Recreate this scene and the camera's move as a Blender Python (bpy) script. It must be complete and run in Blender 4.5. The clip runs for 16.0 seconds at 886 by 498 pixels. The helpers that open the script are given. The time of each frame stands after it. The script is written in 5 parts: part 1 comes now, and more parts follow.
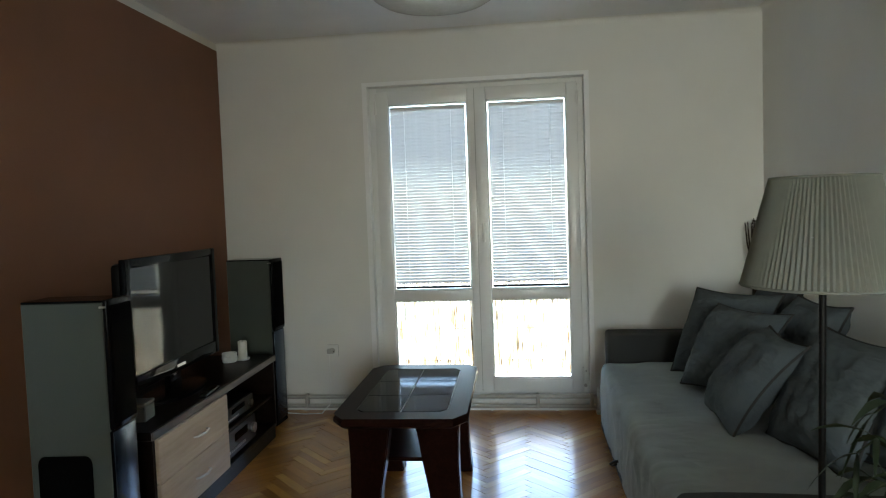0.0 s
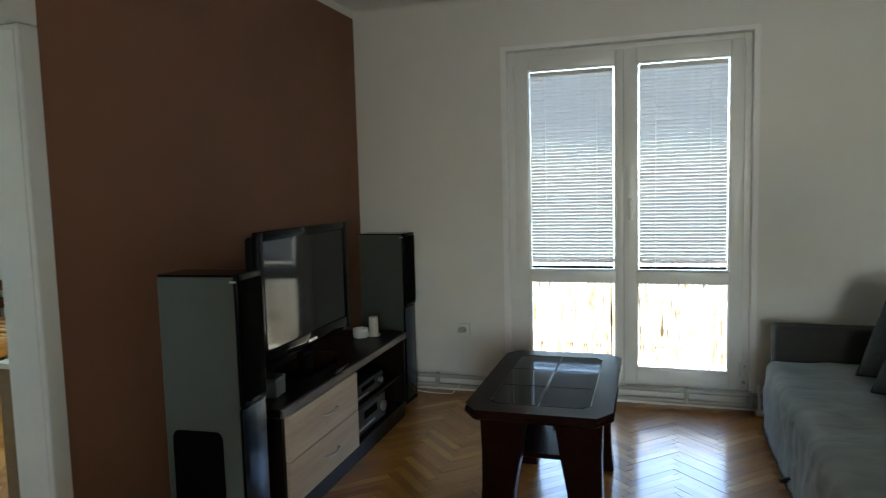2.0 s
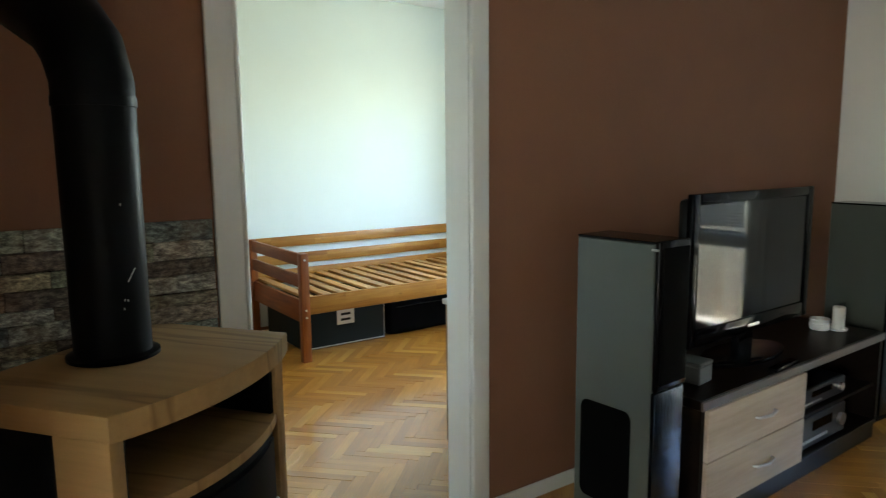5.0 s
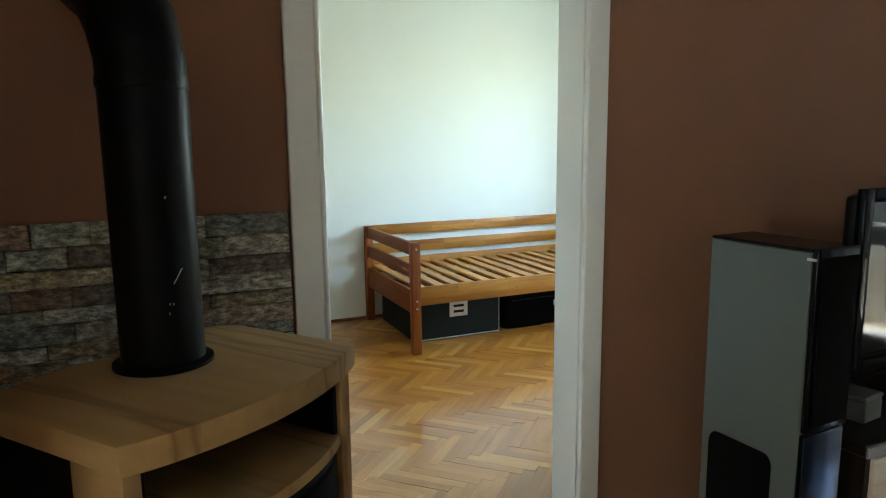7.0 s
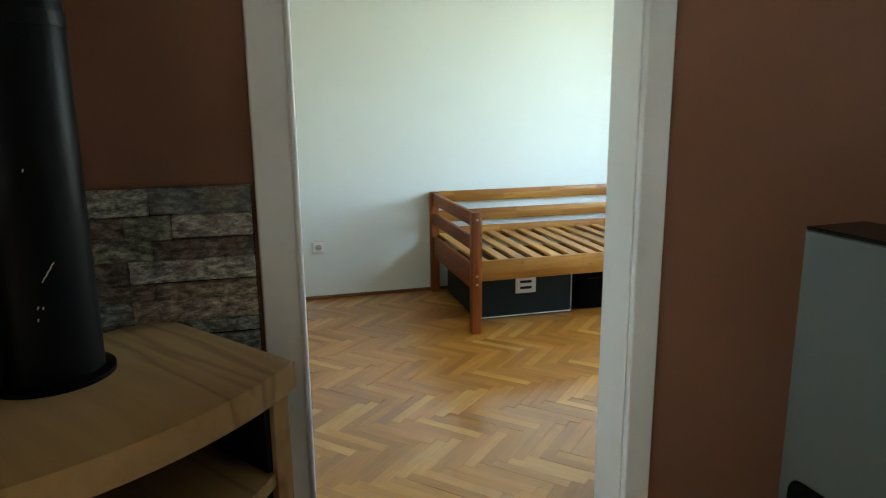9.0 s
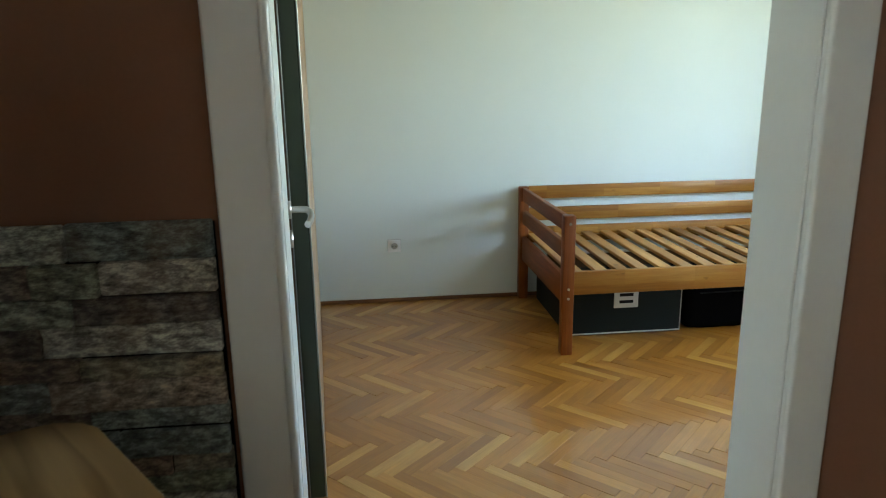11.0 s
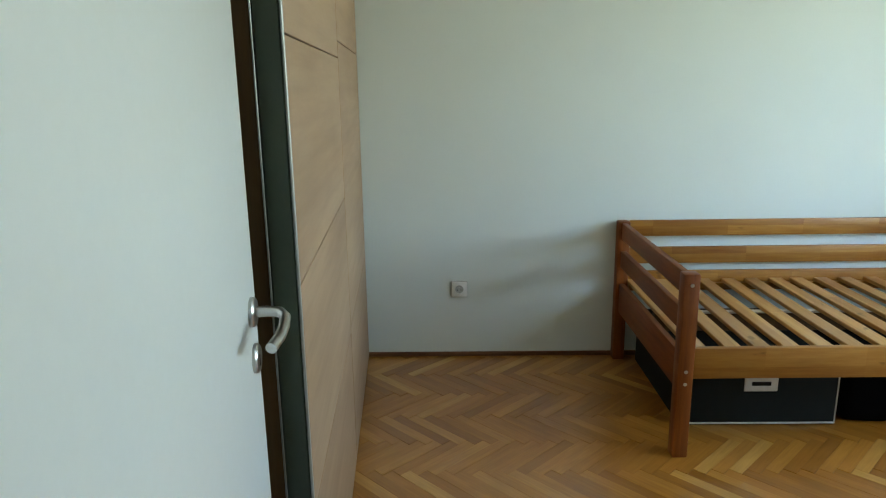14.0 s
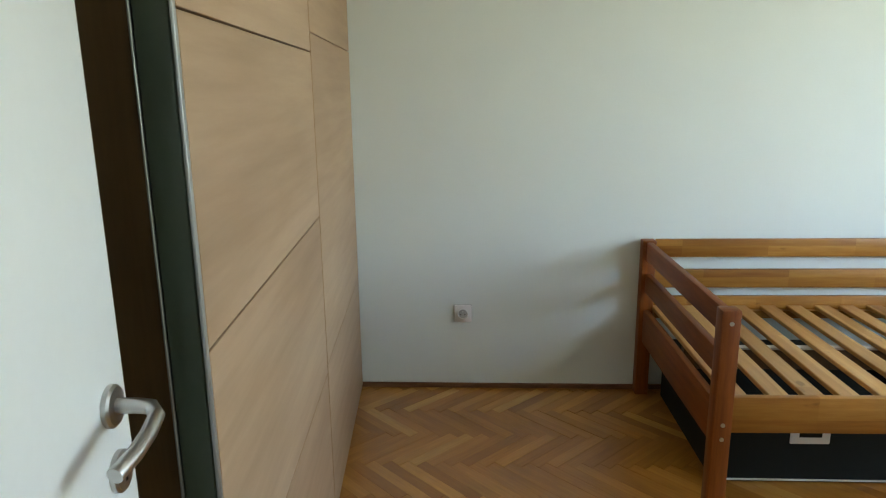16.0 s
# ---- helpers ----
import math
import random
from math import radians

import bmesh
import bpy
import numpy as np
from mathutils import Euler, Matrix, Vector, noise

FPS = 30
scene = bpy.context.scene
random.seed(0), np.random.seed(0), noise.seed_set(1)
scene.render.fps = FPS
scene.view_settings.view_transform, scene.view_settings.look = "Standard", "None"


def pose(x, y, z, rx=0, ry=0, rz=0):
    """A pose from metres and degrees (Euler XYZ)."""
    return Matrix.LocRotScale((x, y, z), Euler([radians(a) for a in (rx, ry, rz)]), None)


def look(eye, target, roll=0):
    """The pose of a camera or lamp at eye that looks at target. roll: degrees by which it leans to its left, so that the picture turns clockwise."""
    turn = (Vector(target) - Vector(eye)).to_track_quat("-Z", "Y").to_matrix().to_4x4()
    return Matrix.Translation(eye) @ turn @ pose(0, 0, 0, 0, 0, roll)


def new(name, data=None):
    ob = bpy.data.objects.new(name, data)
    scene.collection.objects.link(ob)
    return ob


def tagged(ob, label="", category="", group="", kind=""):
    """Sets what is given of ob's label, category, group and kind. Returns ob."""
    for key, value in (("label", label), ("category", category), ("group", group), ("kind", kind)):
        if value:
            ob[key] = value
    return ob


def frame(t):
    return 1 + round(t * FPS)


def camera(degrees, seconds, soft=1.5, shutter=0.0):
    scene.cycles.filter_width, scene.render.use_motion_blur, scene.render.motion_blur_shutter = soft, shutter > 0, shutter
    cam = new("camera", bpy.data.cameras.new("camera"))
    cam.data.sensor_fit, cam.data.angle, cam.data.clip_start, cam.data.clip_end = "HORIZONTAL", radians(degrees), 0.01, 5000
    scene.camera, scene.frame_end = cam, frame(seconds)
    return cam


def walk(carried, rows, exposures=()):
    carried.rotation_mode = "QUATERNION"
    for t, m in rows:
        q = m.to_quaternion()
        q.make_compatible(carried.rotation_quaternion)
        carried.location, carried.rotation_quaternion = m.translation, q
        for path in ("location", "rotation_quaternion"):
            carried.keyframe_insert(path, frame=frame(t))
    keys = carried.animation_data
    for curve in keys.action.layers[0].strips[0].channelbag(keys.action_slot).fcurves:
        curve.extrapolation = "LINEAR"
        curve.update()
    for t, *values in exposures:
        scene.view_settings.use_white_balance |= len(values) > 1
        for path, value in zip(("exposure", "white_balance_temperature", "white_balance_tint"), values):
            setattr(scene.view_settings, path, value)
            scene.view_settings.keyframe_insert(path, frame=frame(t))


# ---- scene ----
cam = camera(66.5, 16.0, soft=1.1, shutter=0.35)
PATH = [
    (0, (-0.056, 0.182, 1.385), (-0.298, 2.164, 1.275), -2.0),
    (0.5, (-0.077, 0.237, 1.379), (-0.376, 2.21, 1.257), -1.9),
    (1, (-0.114, 0.318, 1.389), (-0.479, 2.279, 1.249), -1.8),
    (1.5, (-0.135, 0.396, 1.39), (-0.603, 2.335, 1.235), -1.7),
    (2, (-0.147, 0.434, 1.391), (-0.764, 2.328, 1.213), -1.5),
    (2.5, (-0.176, 0.487, 1.386), (-0.947, 2.322, 1.188), -1.4),
    (3, (-0.199, 0.521, 1.377), (-1.129, 2.278, 1.16), -1.3),
    (3.5, (-0.224, 0.54, 1.378), (-1.29, 2.216, 1.144), -1.1),
    (4, (-0.228, 0.601, 1.384), (-1.501, 2.124, 1.135), -0.8),
    (4.5, (-0.248, 0.666, 1.38), (-1.692, 2.025, 1.118), -0.8),
    (5, (-0.255, 0.733, 1.38), (-1.887, 1.856, 1.104), -0.6),
    (5.2, (-0.256, 0.749, 1.367), (-1.926, 1.818, 1.102), -0.8),
    (7.5, (-0.494, 1.019, 1.385), (-2.319, 1.759, 1.038), -0.6),
    (8, (-0.55, 1.094, 1.38), (-2.384, 1.801, 1.011), -0.7),
    (8.5, (-0.627, 1.185, 1.378), (-2.476, 1.836, 0.981), -0.7),
    (9, (-0.703, 1.296, 1.374), (-2.593, 1.793, 0.949), -0.6),
    (9.5, (-0.774, 1.351, 1.366), (-2.69, 1.717, 0.924), -0.7),
    (12, (-1.528, 1.568, 1.408), (-3.463, 1.716, 0.924), -0.8),
    (12.5, (-1.673, 1.588, 1.405), (-3.612, 1.684, 0.924), -0.8),
    (13, (-1.809, 1.599, 1.42), (-3.75, 1.644, 0.942), -0.8),
    (13.5, (-1.922, 1.611, 1.425), (-3.865, 1.607, 0.952), -0.8),
    (14, (-2.022, 1.609, 1.423), (-3.966, 1.575, 0.953), -0.8),
    (14.5, (-2.13, 1.614, 1.417), (-4.074, 1.564, 0.951), -0.8),
    (15, (-2.253, 1.652, 1.42), (-4.198, 1.577, 0.957), -0.8),
    (15.5, (-2.321, 1.675, 1.418), (-4.265, 1.583, 0.96), -0.9),
    (16, (-2.401, 1.692, 1.411), (-4.345, 1.596, 0.951), -0.7),
]
SKY, SUN, BED_LIGHT, FILL_LIGHT = 0.15, 5.0, 1.05, 4.0
EXPOSURES = [(0.0, 4.36, 6500, 4), (2.5, 4.05, 6500, 4), (3.5, 3.85, 6500, 4), (4.0, 4.1, 6500, 4), (4.5, 4.88, 6500, 4), (5.2, 4.95, 6500, 4), (7.5, 4.88, 6500, 4), (9.5, 4.75, 6500, 5), (12.0, 4.48, 6400, 4), (14.0, 4.32, 6500, 5), (16.0, 4.47, 6900, 12)]
walk(cam, [(t, look(eye, target, roll)) for t, eye, target, roll in PATH], EXPOSURES)

# ---- world, sun, large lights ----
world = bpy.data.worlds.new("sky_world")
scene.world = world
world.use_nodes = True
wn = world.node_tree.nodes
sky = wn.new("ShaderNodeTexSky")
sky.sky_type = "NISHITA"
sky.sun_disc = False
sky.sun_elevation, sky.sun_rotation = radians(60), radians(116.6)
wn["Background"].inputs["Strength"].default_value = SKY
world.node_tree.links.new(sky.outputs["Color"], wn["Background"].inputs["Color"])

sun = new("sun", bpy.data.lights.new("sun", "SUN"))
sun.data.energy, sun.data.angle, sun.data.color = SUN, radians(0.5), (1.0, 0.95, 0.87)
sun.matrix_basis = look((4.0, -2.0, 7.75), (0, 0, 0))

window_light = new("window_light", bpy.data.lights.new("window_light", "AREA"))
window_light.data.shape, window_light.data.size, window_light.data.size_y = "RECTANGLE", 1.5, 1.3
window_light.data.energy, window_light.data.color = BED_LIGHT, (0.92, 0.985, 0.91)
window_light.matrix_basis = look((-3.7, 4.78, 1.55), (-3.7, 2.5, 1.2))
# Fill lamp in an added, unseen hall; brightens walls the balcony door leaves dark.
fill_lamp = new("unseen_fill_light", bpy.data.lights.new("unseen_fill_light", "AREA"))
fill_lamp.data.shape, fill_lamp.data.size, fill_lamp.data.size_y = "RECTANGLE", 1.0, 1.3
fill_lamp.data.energy, fill_lamp.data.color = FILL_LIGHT, (0.98, 0.97, 0.90)
fill_lamp.matrix_basis = look((0.8, -3.38, 1.5), (0.6, 2.0, 1.4))


# ---- materials ----
def nodes_of(name):
    m = bpy.data.materials.new(name)
    m.use_nodes = True
    nt = m.node_tree
    return m, nt, nt.nodes, nt.links, nt.nodes["Principled BSDF"]


def ramp(nt, fac, stops):
    r = nt.nodes.new("ShaderNodeValToRGB")
    el = r.color_ramp.elements
    while len(el) < len(stops):
        el.new(0.5)
    for e, (p, c) in zip(el, stops):
        e.position, e.color = p, (*c, 1)
    nt.links.new(fac, r.inputs["Fac"])
    return r.outputs["Color"]


def scaled(c, k):
    return tuple(min(1.0, v * k) for v in c)


def noise_tex(nt, coord, scale, detail=4.0, stretch=(1, 1, 1), rough=0.55):
    mp = nt.nodes.new("ShaderNodeMapping")
    mp.inputs["Scale"].default_value = stretch
    nt.links.new(coord, mp.inputs["Vector"])
    n = nt.nodes.new("ShaderNodeTexNoise")
    n.inputs["Scale"].default_value, n.inputs["Detail"].default_value, n.inputs["Roughness"].default_value = scale, detail, rough
    nt.links.new(mp.outputs["Vector"], n.inputs["Vector"])
    return n.outputs["Fac"]


def mixed(nt, fac, a, b, mode="MIX"):
    x = nt.nodes.new("ShaderNodeMix")
    x.data_type, x.blend_type = "RGBA", mode
    for key, v in ((0, fac), (6, a), (7, b)):
        if isinstance(v, bpy.types.NodeSocket):
            nt.links.new(v, x.inputs[key])
        elif isinstance(v, (int, float)):
            x.inputs[key].default_value = v
        else:
            x.inputs[key].default_value = (*v, 1)
    return x.outputs[2]


def bump(nt, bsdf, height, strength, distance):
    b = nt.nodes.new("ShaderNodeBump")
    b.inputs["Strength"].default_value, b.inputs["Distance"].default_value = strength, distance
    nt.links.new(height, b.inputs["Height"])
    nt.links.new(b.outputs["Normal"], bsdf.inputs["Normal"])


def plain(name, colour, rough=0.5, metal=0.0, vary=0.12, fine=120.0, coarse=3.0, relief=0.1, depth=0.0006, coat=0.0, specular=0.5):
    """A painted, plastic, cloth or metal surface with fine grain and coarse stains."""
    m, nt, nd, ln, bs = nodes_of(name)
    co = nd.new("ShaderNodeTexCoord").outputs["Object"]
    a, b = noise_tex(nt, co, coarse), noise_tex(nt, co, fine, 2.0)
    c1 = ramp(nt, a, [(0.3, scaled(colour, 1 - vary)), (0.7, scaled(colour, 1 + vary))])
    c2 = ramp(nt, b, [(0.3, (1 - vary * 0.5,) * 3), (0.7, (1.0, 1.0, 1.0))])
    ln.new(mixed(nt, 1.0, c1, c2, "MULTIPLY"), bs.inputs["Base Color"])
    r = nd.new("ShaderNodeMapRange")
    r.inputs["To Min"].default_value, r.inputs["To Max"].default_value = max(0.02, rough * 0.85), min(1.0, rough * 1.15)
    ln.new(a, r.inputs["Value"])
    ln.new(r.outputs["Result"], bs.inputs["Roughness"])
    bs.inputs["Metallic"].default_value = metal
    bs.inputs["Coat Weight"].default_value = coat
    bs.inputs["Coat Roughness"].default_value = 0.05
    bs.inputs["Specular IOR Level"].default_value = specular
    if relief:
        bump(nt, bs, b, relief, depth)
    return m


def wood(name, light, dark, rough=0.45, along=0, scale=1.0, shade=0.25, coat=0.0, specular=0.4, lamella=0.0):
    """Wood with grain along one local axis, varied from piece to piece."""
    m, nt, nd, ln, bs = nodes_of(name)
    co = nd.new("ShaderNodeTexCoord").outputs["Object"]
    rnd = nd.new("ShaderNodeObjectInfo").outputs["Random"]
    shift = nd.new("ShaderNodeVectorMath")
    shift.operation = "ADD"
    mul = nd.new("ShaderNodeMath")
    mul.operation = "MULTIPLY"
    mul.inputs[1].default_value = 37.0
    ln.new(rnd, mul.inputs[0])
    ln.new(co, shift.inputs[0])
    ln.new(mul.outputs[0], shift.inputs[1])
    st = [9.0, 9.0, 9.0]
    st[along] = 0.7
    g = noise_tex(nt, shift.outputs[0], 6.0 * scale, 6.0, tuple(st), 0.65)
    c = ramp(nt, g, [(0.28, dark), (0.72, light)])
    st2 = [2.2, 2.2, 2.2]
    st2[along] = 0.5
    k = noise_tex(nt, shift.outputs[0], 2.5 * scale, 3.0, tuple(st2))
    c = mixed(nt, 1.0, c, ramp(nt, k, [(0.3, (0.72, 0.66, 0.6)), (0.65, (1.0, 1.0, 1.0))]), "MULTIPLY")
    c = mixed(nt, 1.0, c, ramp(nt, rnd, [(0.0, (1 - shade,) * 3), (1.0, (1.0, 1.0, 1.0))]), "MULTIPLY")
    if lamella:
        # finger-jointed pieces of differing tone, and small knots
        size = [0.045, 0.045, 0.045]
        size[along] = lamella
        dv, fl, wh = nd.new("ShaderNodeVectorMath"), nd.new("ShaderNodeVectorMath"), nd.new("ShaderNodeTexWhiteNoise")
        dv.operation, fl.operation = "DIVIDE", "FLOOR"
        dv.inputs[1].default_value = size
        ln.new(shift.outputs[0], dv.inputs[0])
        ln.new(dv.outputs[0], fl.inputs[0])
        ln.new(fl.outputs[0], wh.inputs["Vector"])
        c = mixed(nt, 1.0, c, ramp(nt, wh.outputs["Value"], [(0.0, (0.78, 0.68, 0.56)), (0.5, (0.94, 0.92, 0.88)), (1.0, (1.10, 1.12, 1.18))]), "MULTIPLY")
        st3 = [1.0, 1.0, 1.0]
        st3[along] = 0.45
        kn = noise_tex(nt, shift.outputs[0], 17.0, 2.0, tuple(st3))
        c = mixed(nt, ramp(nt, kn, [(0.70, (0, 0, 0)), (0.76, (0.75, 0.75, 0.75))]), c, scaled(dark, 0.35))
    ln.new(c, bs.inputs["Base Color"])
    bs.inputs["Roughness"].default_value = rough
    bs.inputs["Coat Weight"].default_value = coat
    bs.inputs["Coat Roughness"].default_value = 0.15
    bs.inputs["Specular IOR Level"].default_value = specular
    bump(nt, bs, g, 0.15, 0.001)
    return m


def parquet(name, island):
    """Varnished oak blocks; grain follows each block by its own map of metres."""
    m, nt, nd, ln, bs = nodes_of(name)
    uv = nd.new("ShaderNodeUVMap").outputs["UV"]
    rnd = nd.new("ShaderNodeNewGeometry").outputs["Random Per Island"] if island else nd.new("ShaderNodeObjectInfo").outputs["Random"]
    mul = nd.new("ShaderNodeMath")
    mul.operation = "MULTIPLY"
    mul.inputs[1].default_value = 61.0
    ln.new(rnd, mul.inputs[0])
    shift = nd.new("ShaderNodeVectorMath")
    shift.operation = "ADD"
    ln.new(uv, shift.inputs[0])
    ln.new(mul.outputs[0], shift.inputs[1])
    g = noise_tex(nt, shift.outputs[0], 9.0, 6.0, (0.8, 14.0, 1.0), 0.6)
    k = noise_tex(nt, shift.outputs[0], 5.0, 2.0, (1.0, 3.0, 1.0))
    c = ramp(nt, rnd, [(0.0, (0.36, 0.140, 0.018)), (0.25, (0.43, 0.176, 0.024)), (0.65, (0.49, 0.210, 0.031)), (0.9, (0.57, 0.27, 0.050)), (1.0, (0.66, 0.37, 0.095))])
    c = mixed(nt, 1.0, c, ramp(nt, g, [(0.25, (0.78, 0.74, 0.68)), (0.7, (1.0, 1.0, 1.0))]), "MULTIPLY")
    c = mixed(nt, 1.0, c, ramp(nt, k, [(0.3, (0.84, 0.82, 0.78)), (0.6, (1.0, 1.0, 1.0))]), "MULTIPLY")
    ln.new(c, bs.inputs["Base Color"])
    wear = noise_tex(nt, nd.new("ShaderNodeNewGeometry").outputs["Position"], 2.3, 4.0)
    r = nd.new("ShaderNodeMapRange")
    r.inputs["To Min"].default_value, r.inputs["To Max"].default_value = 0.24, 0.38
    ln.new(wear, r.inputs["Value"])
    ln.new(r.outputs["Result"], bs.inputs["Roughness"])
    bs.inputs["Specular IOR Level"].default_value = 0.4
    bs.inputs["Coat Weight"].default_value, bs.inputs["Coat Roughness"].default_value, bs.inputs["Coat IOR"].default_value = 0.85, 0.14, 1.5
    bump(nt, bs, g, 0.10, 0.0006)
    return m


def stone(name):
    """Split slate, grey to rust, differing from stone to stone."""
    m, nt, nd, ln, bs = nodes_of(name)
    co = nd.new("ShaderNodeNewGeometry").outputs["Position"]
    rnd = nd.new("ShaderNodeObjectInfo").outputs["Random"]
    c = ramp(nt, rnd, [(0.0, (0.11, 0.13, 0.125)), (0.2, (0.27, 0.30, 0.28)), (0.4, (0.18, 0.19, 0.135)), (0.55, (0.36, 0.37, 0.34)), (0.72, (0.25, 0.165, 0.115)), (0.86, (0.12, 0.105, 0.095)), (1.0, (0.34, 0.30, 0.20))])
    a = noise_tex(nt, co, 46.0, 8.0, (1, 0.8, 1.9), 0.78)
    b = noise_tex(nt, co, 11.0, 3.0)
    c = mixed(nt, 1.0, c, ramp(nt, a, [(0.34, (0.10, 0.10, 0.10)), (0.48, (0.85, 0.85, 0.85)), (0.64, (2.7, 2.85, 2.7))]), "MULTIPLY")
    c = mixed(nt, ramp(nt, b, [(0.5, (0, 0, 0)), (0.66, (0.32, 0.32, 0.32))]), c, (0.22, 0.13, 0.07))
    ln.new(c, bs.inputs["Base Color"])
    bs.inputs["Roughness"].default_value = 0.7
    bump(nt, bs, a, 0.8, 0.006)
    return m


def glass(name, tint=(1, 1, 1)):
    m = bpy.data.materials.new(name)
    m.use_nodes = True
    nt = m.node_tree
    nd, ln = nt.nodes, nt.links
    nd.remove(nd["Principled BSDF"])
    t, g, f, x = (nd.new("ShaderNode" + k) for k in ("BsdfTransparent", "BsdfGlossy", "Fresnel", "MixShader"))
    t.inputs["Color"].default_value = (*scaled(tint, 0.93), 1)
    g.inputs["Roughness"].default_value = 0.02
    ln.new(f.outputs[0], x.inputs[0])
    ln.new(t.outputs[0], x.inputs[1])
    ln.new(g.outputs[0], x.inputs[2])
    ln.new(x.outputs[0], nd["Material Output"].inputs["Surface"])
    return m


def thin_sheet(name, colour, through_colour, share, rough=0.5):
    """A thin sheet that lets some light pass: a blind's slat, a lampshade, a leaf."""
    m, nt, nd, ln, bs = nodes_of(name)
    co = nd.new("ShaderNodeTexCoord").outputs["Object"]
    n = noise_tex(nt, co, 30.0, 3.0)
    ln.new(ramp(nt, n, [(0.3, scaled(colour, 0.86)), (0.7, colour)]), bs.inputs["Base Color"])
    bs.inputs["Roughness"].default_value = rough
    t, x = nd.new("ShaderNodeBsdfTranslucent"), nd.new("ShaderNodeMixShader")
    t.inputs["Color"].default_value = (*through_colour, 1)
    x.inputs[0].default_value = share
    ln.new(bs.outputs[0], x.inputs[1])
    ln.new(t.outputs[0], x.inputs[2])
    ln.new(x.outputs[0], nd["Material Output"].inputs["Surface"])
    return m


def reed_sheet(name):
    """Dry reeds, straw to brown, each stem its own shade."""
    m = thin_sheet(name, (0.8, 0.7, 0.5), (0.42, 0.34, 0.23), 0.2, 0.7)
    nt = m.node_tree
    rnd = nt.nodes.new("ShaderNodeNewGeometry").outputs["Random Per Island"]
    c = ramp(nt, rnd, [(0.0, (0.12, 0.07, 0.03)), (0.06, (0.42, 0.30, 0.16)), (0.18, (0.72, 0.62, 0.44)), (0.6, (0.86, 0.81, 0.70)), (1.0, (0.92, 0.89, 0.82))])
    n = noise_tex(nt, nt.nodes.new("ShaderNodeTexCoord").outputs["Object"], 22.0, 5.0, (1, 1, 0.3))
    c = mixed(nt, 1.0, c, ramp(nt, n, [(0.42, (0.34, 0.26, 0.17)), (0.5, (1.0, 1.0, 1.0))]), "MULTIPLY")
    nt.links.new(c, nt.nodes["Principled BSDF"].inputs["Base Color"])
    return m


def sandstone(name, light, dark, rough, along, scale, shade):
    """Honed sandstone with broad pale bands and narrow brown veins."""
    m = wood(name, light, scaled(light, 0.78), rough, along, scale, shade, specular=0.25)
    nt = m.node_tree
    co = nt.nodes.new("ShaderNodeTexCoord").outputs["Object"]
    v = noise_tex(nt, co, 3.4, 3.0, (2.0, 0.22, 0.5), 0.5)
    c = nt.nodes["Principled BSDF"].inputs["Base Color"].links[0].from_socket
    f = ramp(nt, v, [(0.44, (0, 0, 0)), (0.48, (0.75, 0.75, 0.75)), (0.505, (0.2, 0.2, 0.2)), (0.56, (0, 0, 0)), (0.59, (0.7, 0.7, 0.7)), (0.64, (0, 0, 0))])
    nt.links.new(mixed(nt, f, c, dark), nt.nodes["Principled BSDF"].inputs["Base Color"])
    return m


M_WALL = plain("wall_paint", (0.79, 0.785, 0.745), 0.85, vary=0.04, fine=160, coarse=1.2, relief=0.25, depth=0.0012, specular=0.2)
M_BEDWALL = plain("bedroom_wall_paint", (0.70, 0.755, 0.715), 0.85, vary=0.03, fine=160, coarse=1.0, relief=0.25, depth=0.0012, specular=0.2)
M_BROWN = plain("brown_wall_paint", (0.242, 0.118, 0.070), 0.75, vary=0.08, fine=140, coarse=1.5, relief=0.25, depth=0.0012, specular=0.3)
M_CEIL = plain("ceiling_paint", (0.87, 0.88, 0.89), 0.9, vary=0.03, relief=0.2, specular=0.2)
M_TRIM = plain("white_lacquer", (0.75, 0.78, 0.765), 0.35, vary=0.03, fine=60, coarse=2.0, relief=0.05)
M_PVC = plain("white_window_plastic", (0.80, 0.81, 0.79), 0.3, vary=0.03, relief=0.03)
M_PARQ = parquet("oak_parquet", False)
M_PARQ_FAR = parquet("oak_parquet_rest", True)
M_SUB = plain("dark_glue_bed", (0.05, 0.028, 0.014), 0.8)
M_SKIRT = wood("brown_skirting", (0.24, 0.11, 0.045), (0.14, 0.06, 0.025), 0.5, along=1)
M_STONE = stone("split_slate")
M_SAND = sandstone("sandstone", (0.40, 0.25, 0.103), (0.15, 0.08, 0.028), 0.6, along=1, scale=0.55, shade=0.05)
M_STEEL = plain("black_stove_steel", (0.0025, 0.003, 0.004), 0.42, vary=0.2, relief=0.2, specular=0.08)
M_SOOT = plain("black_stove_inside", (0.003, 0.003, 0.003), 0.9, specular=0.1)
M_GLASSBLACK = plain("black_stove_glass", (0.004, 0.004, 0.005), 0.06, relief=0)
M_GLASS = glass("window_glass")
M_SLAT = thin_sheet("blind_slat", (0.56, 0.54, 0.54), (0.54, 0.515, 0.51), 0.29, 0.45)
M_REED = reed_sheet("reed")
M_CONC = plain("balcony_concrete", (0.52, 0.51, 0.48), 0.9)
M_GROUND = plain("outdoor_grass", (0.11, 0.118, 0.085), 0.95)
M_PIPE = plain("grey_pipe_paint", (0.44, 0.43, 0.40), 0.45)
M_WHITE = plain("white_plastic", (0.78, 0.78, 0.76), 0.35, vary=0.03, relief=0)
M_BLACK = plain("black_plastic", (0.004, 0.004, 0.0045), 0.45, vary=0.2, relief=0.1, specular=0.18)
M_GLOSS = plain("gloss_black_plastic", (0.003, 0.003, 0.0035), 0.07, vary=0.1, relief=0, specular=0.06)
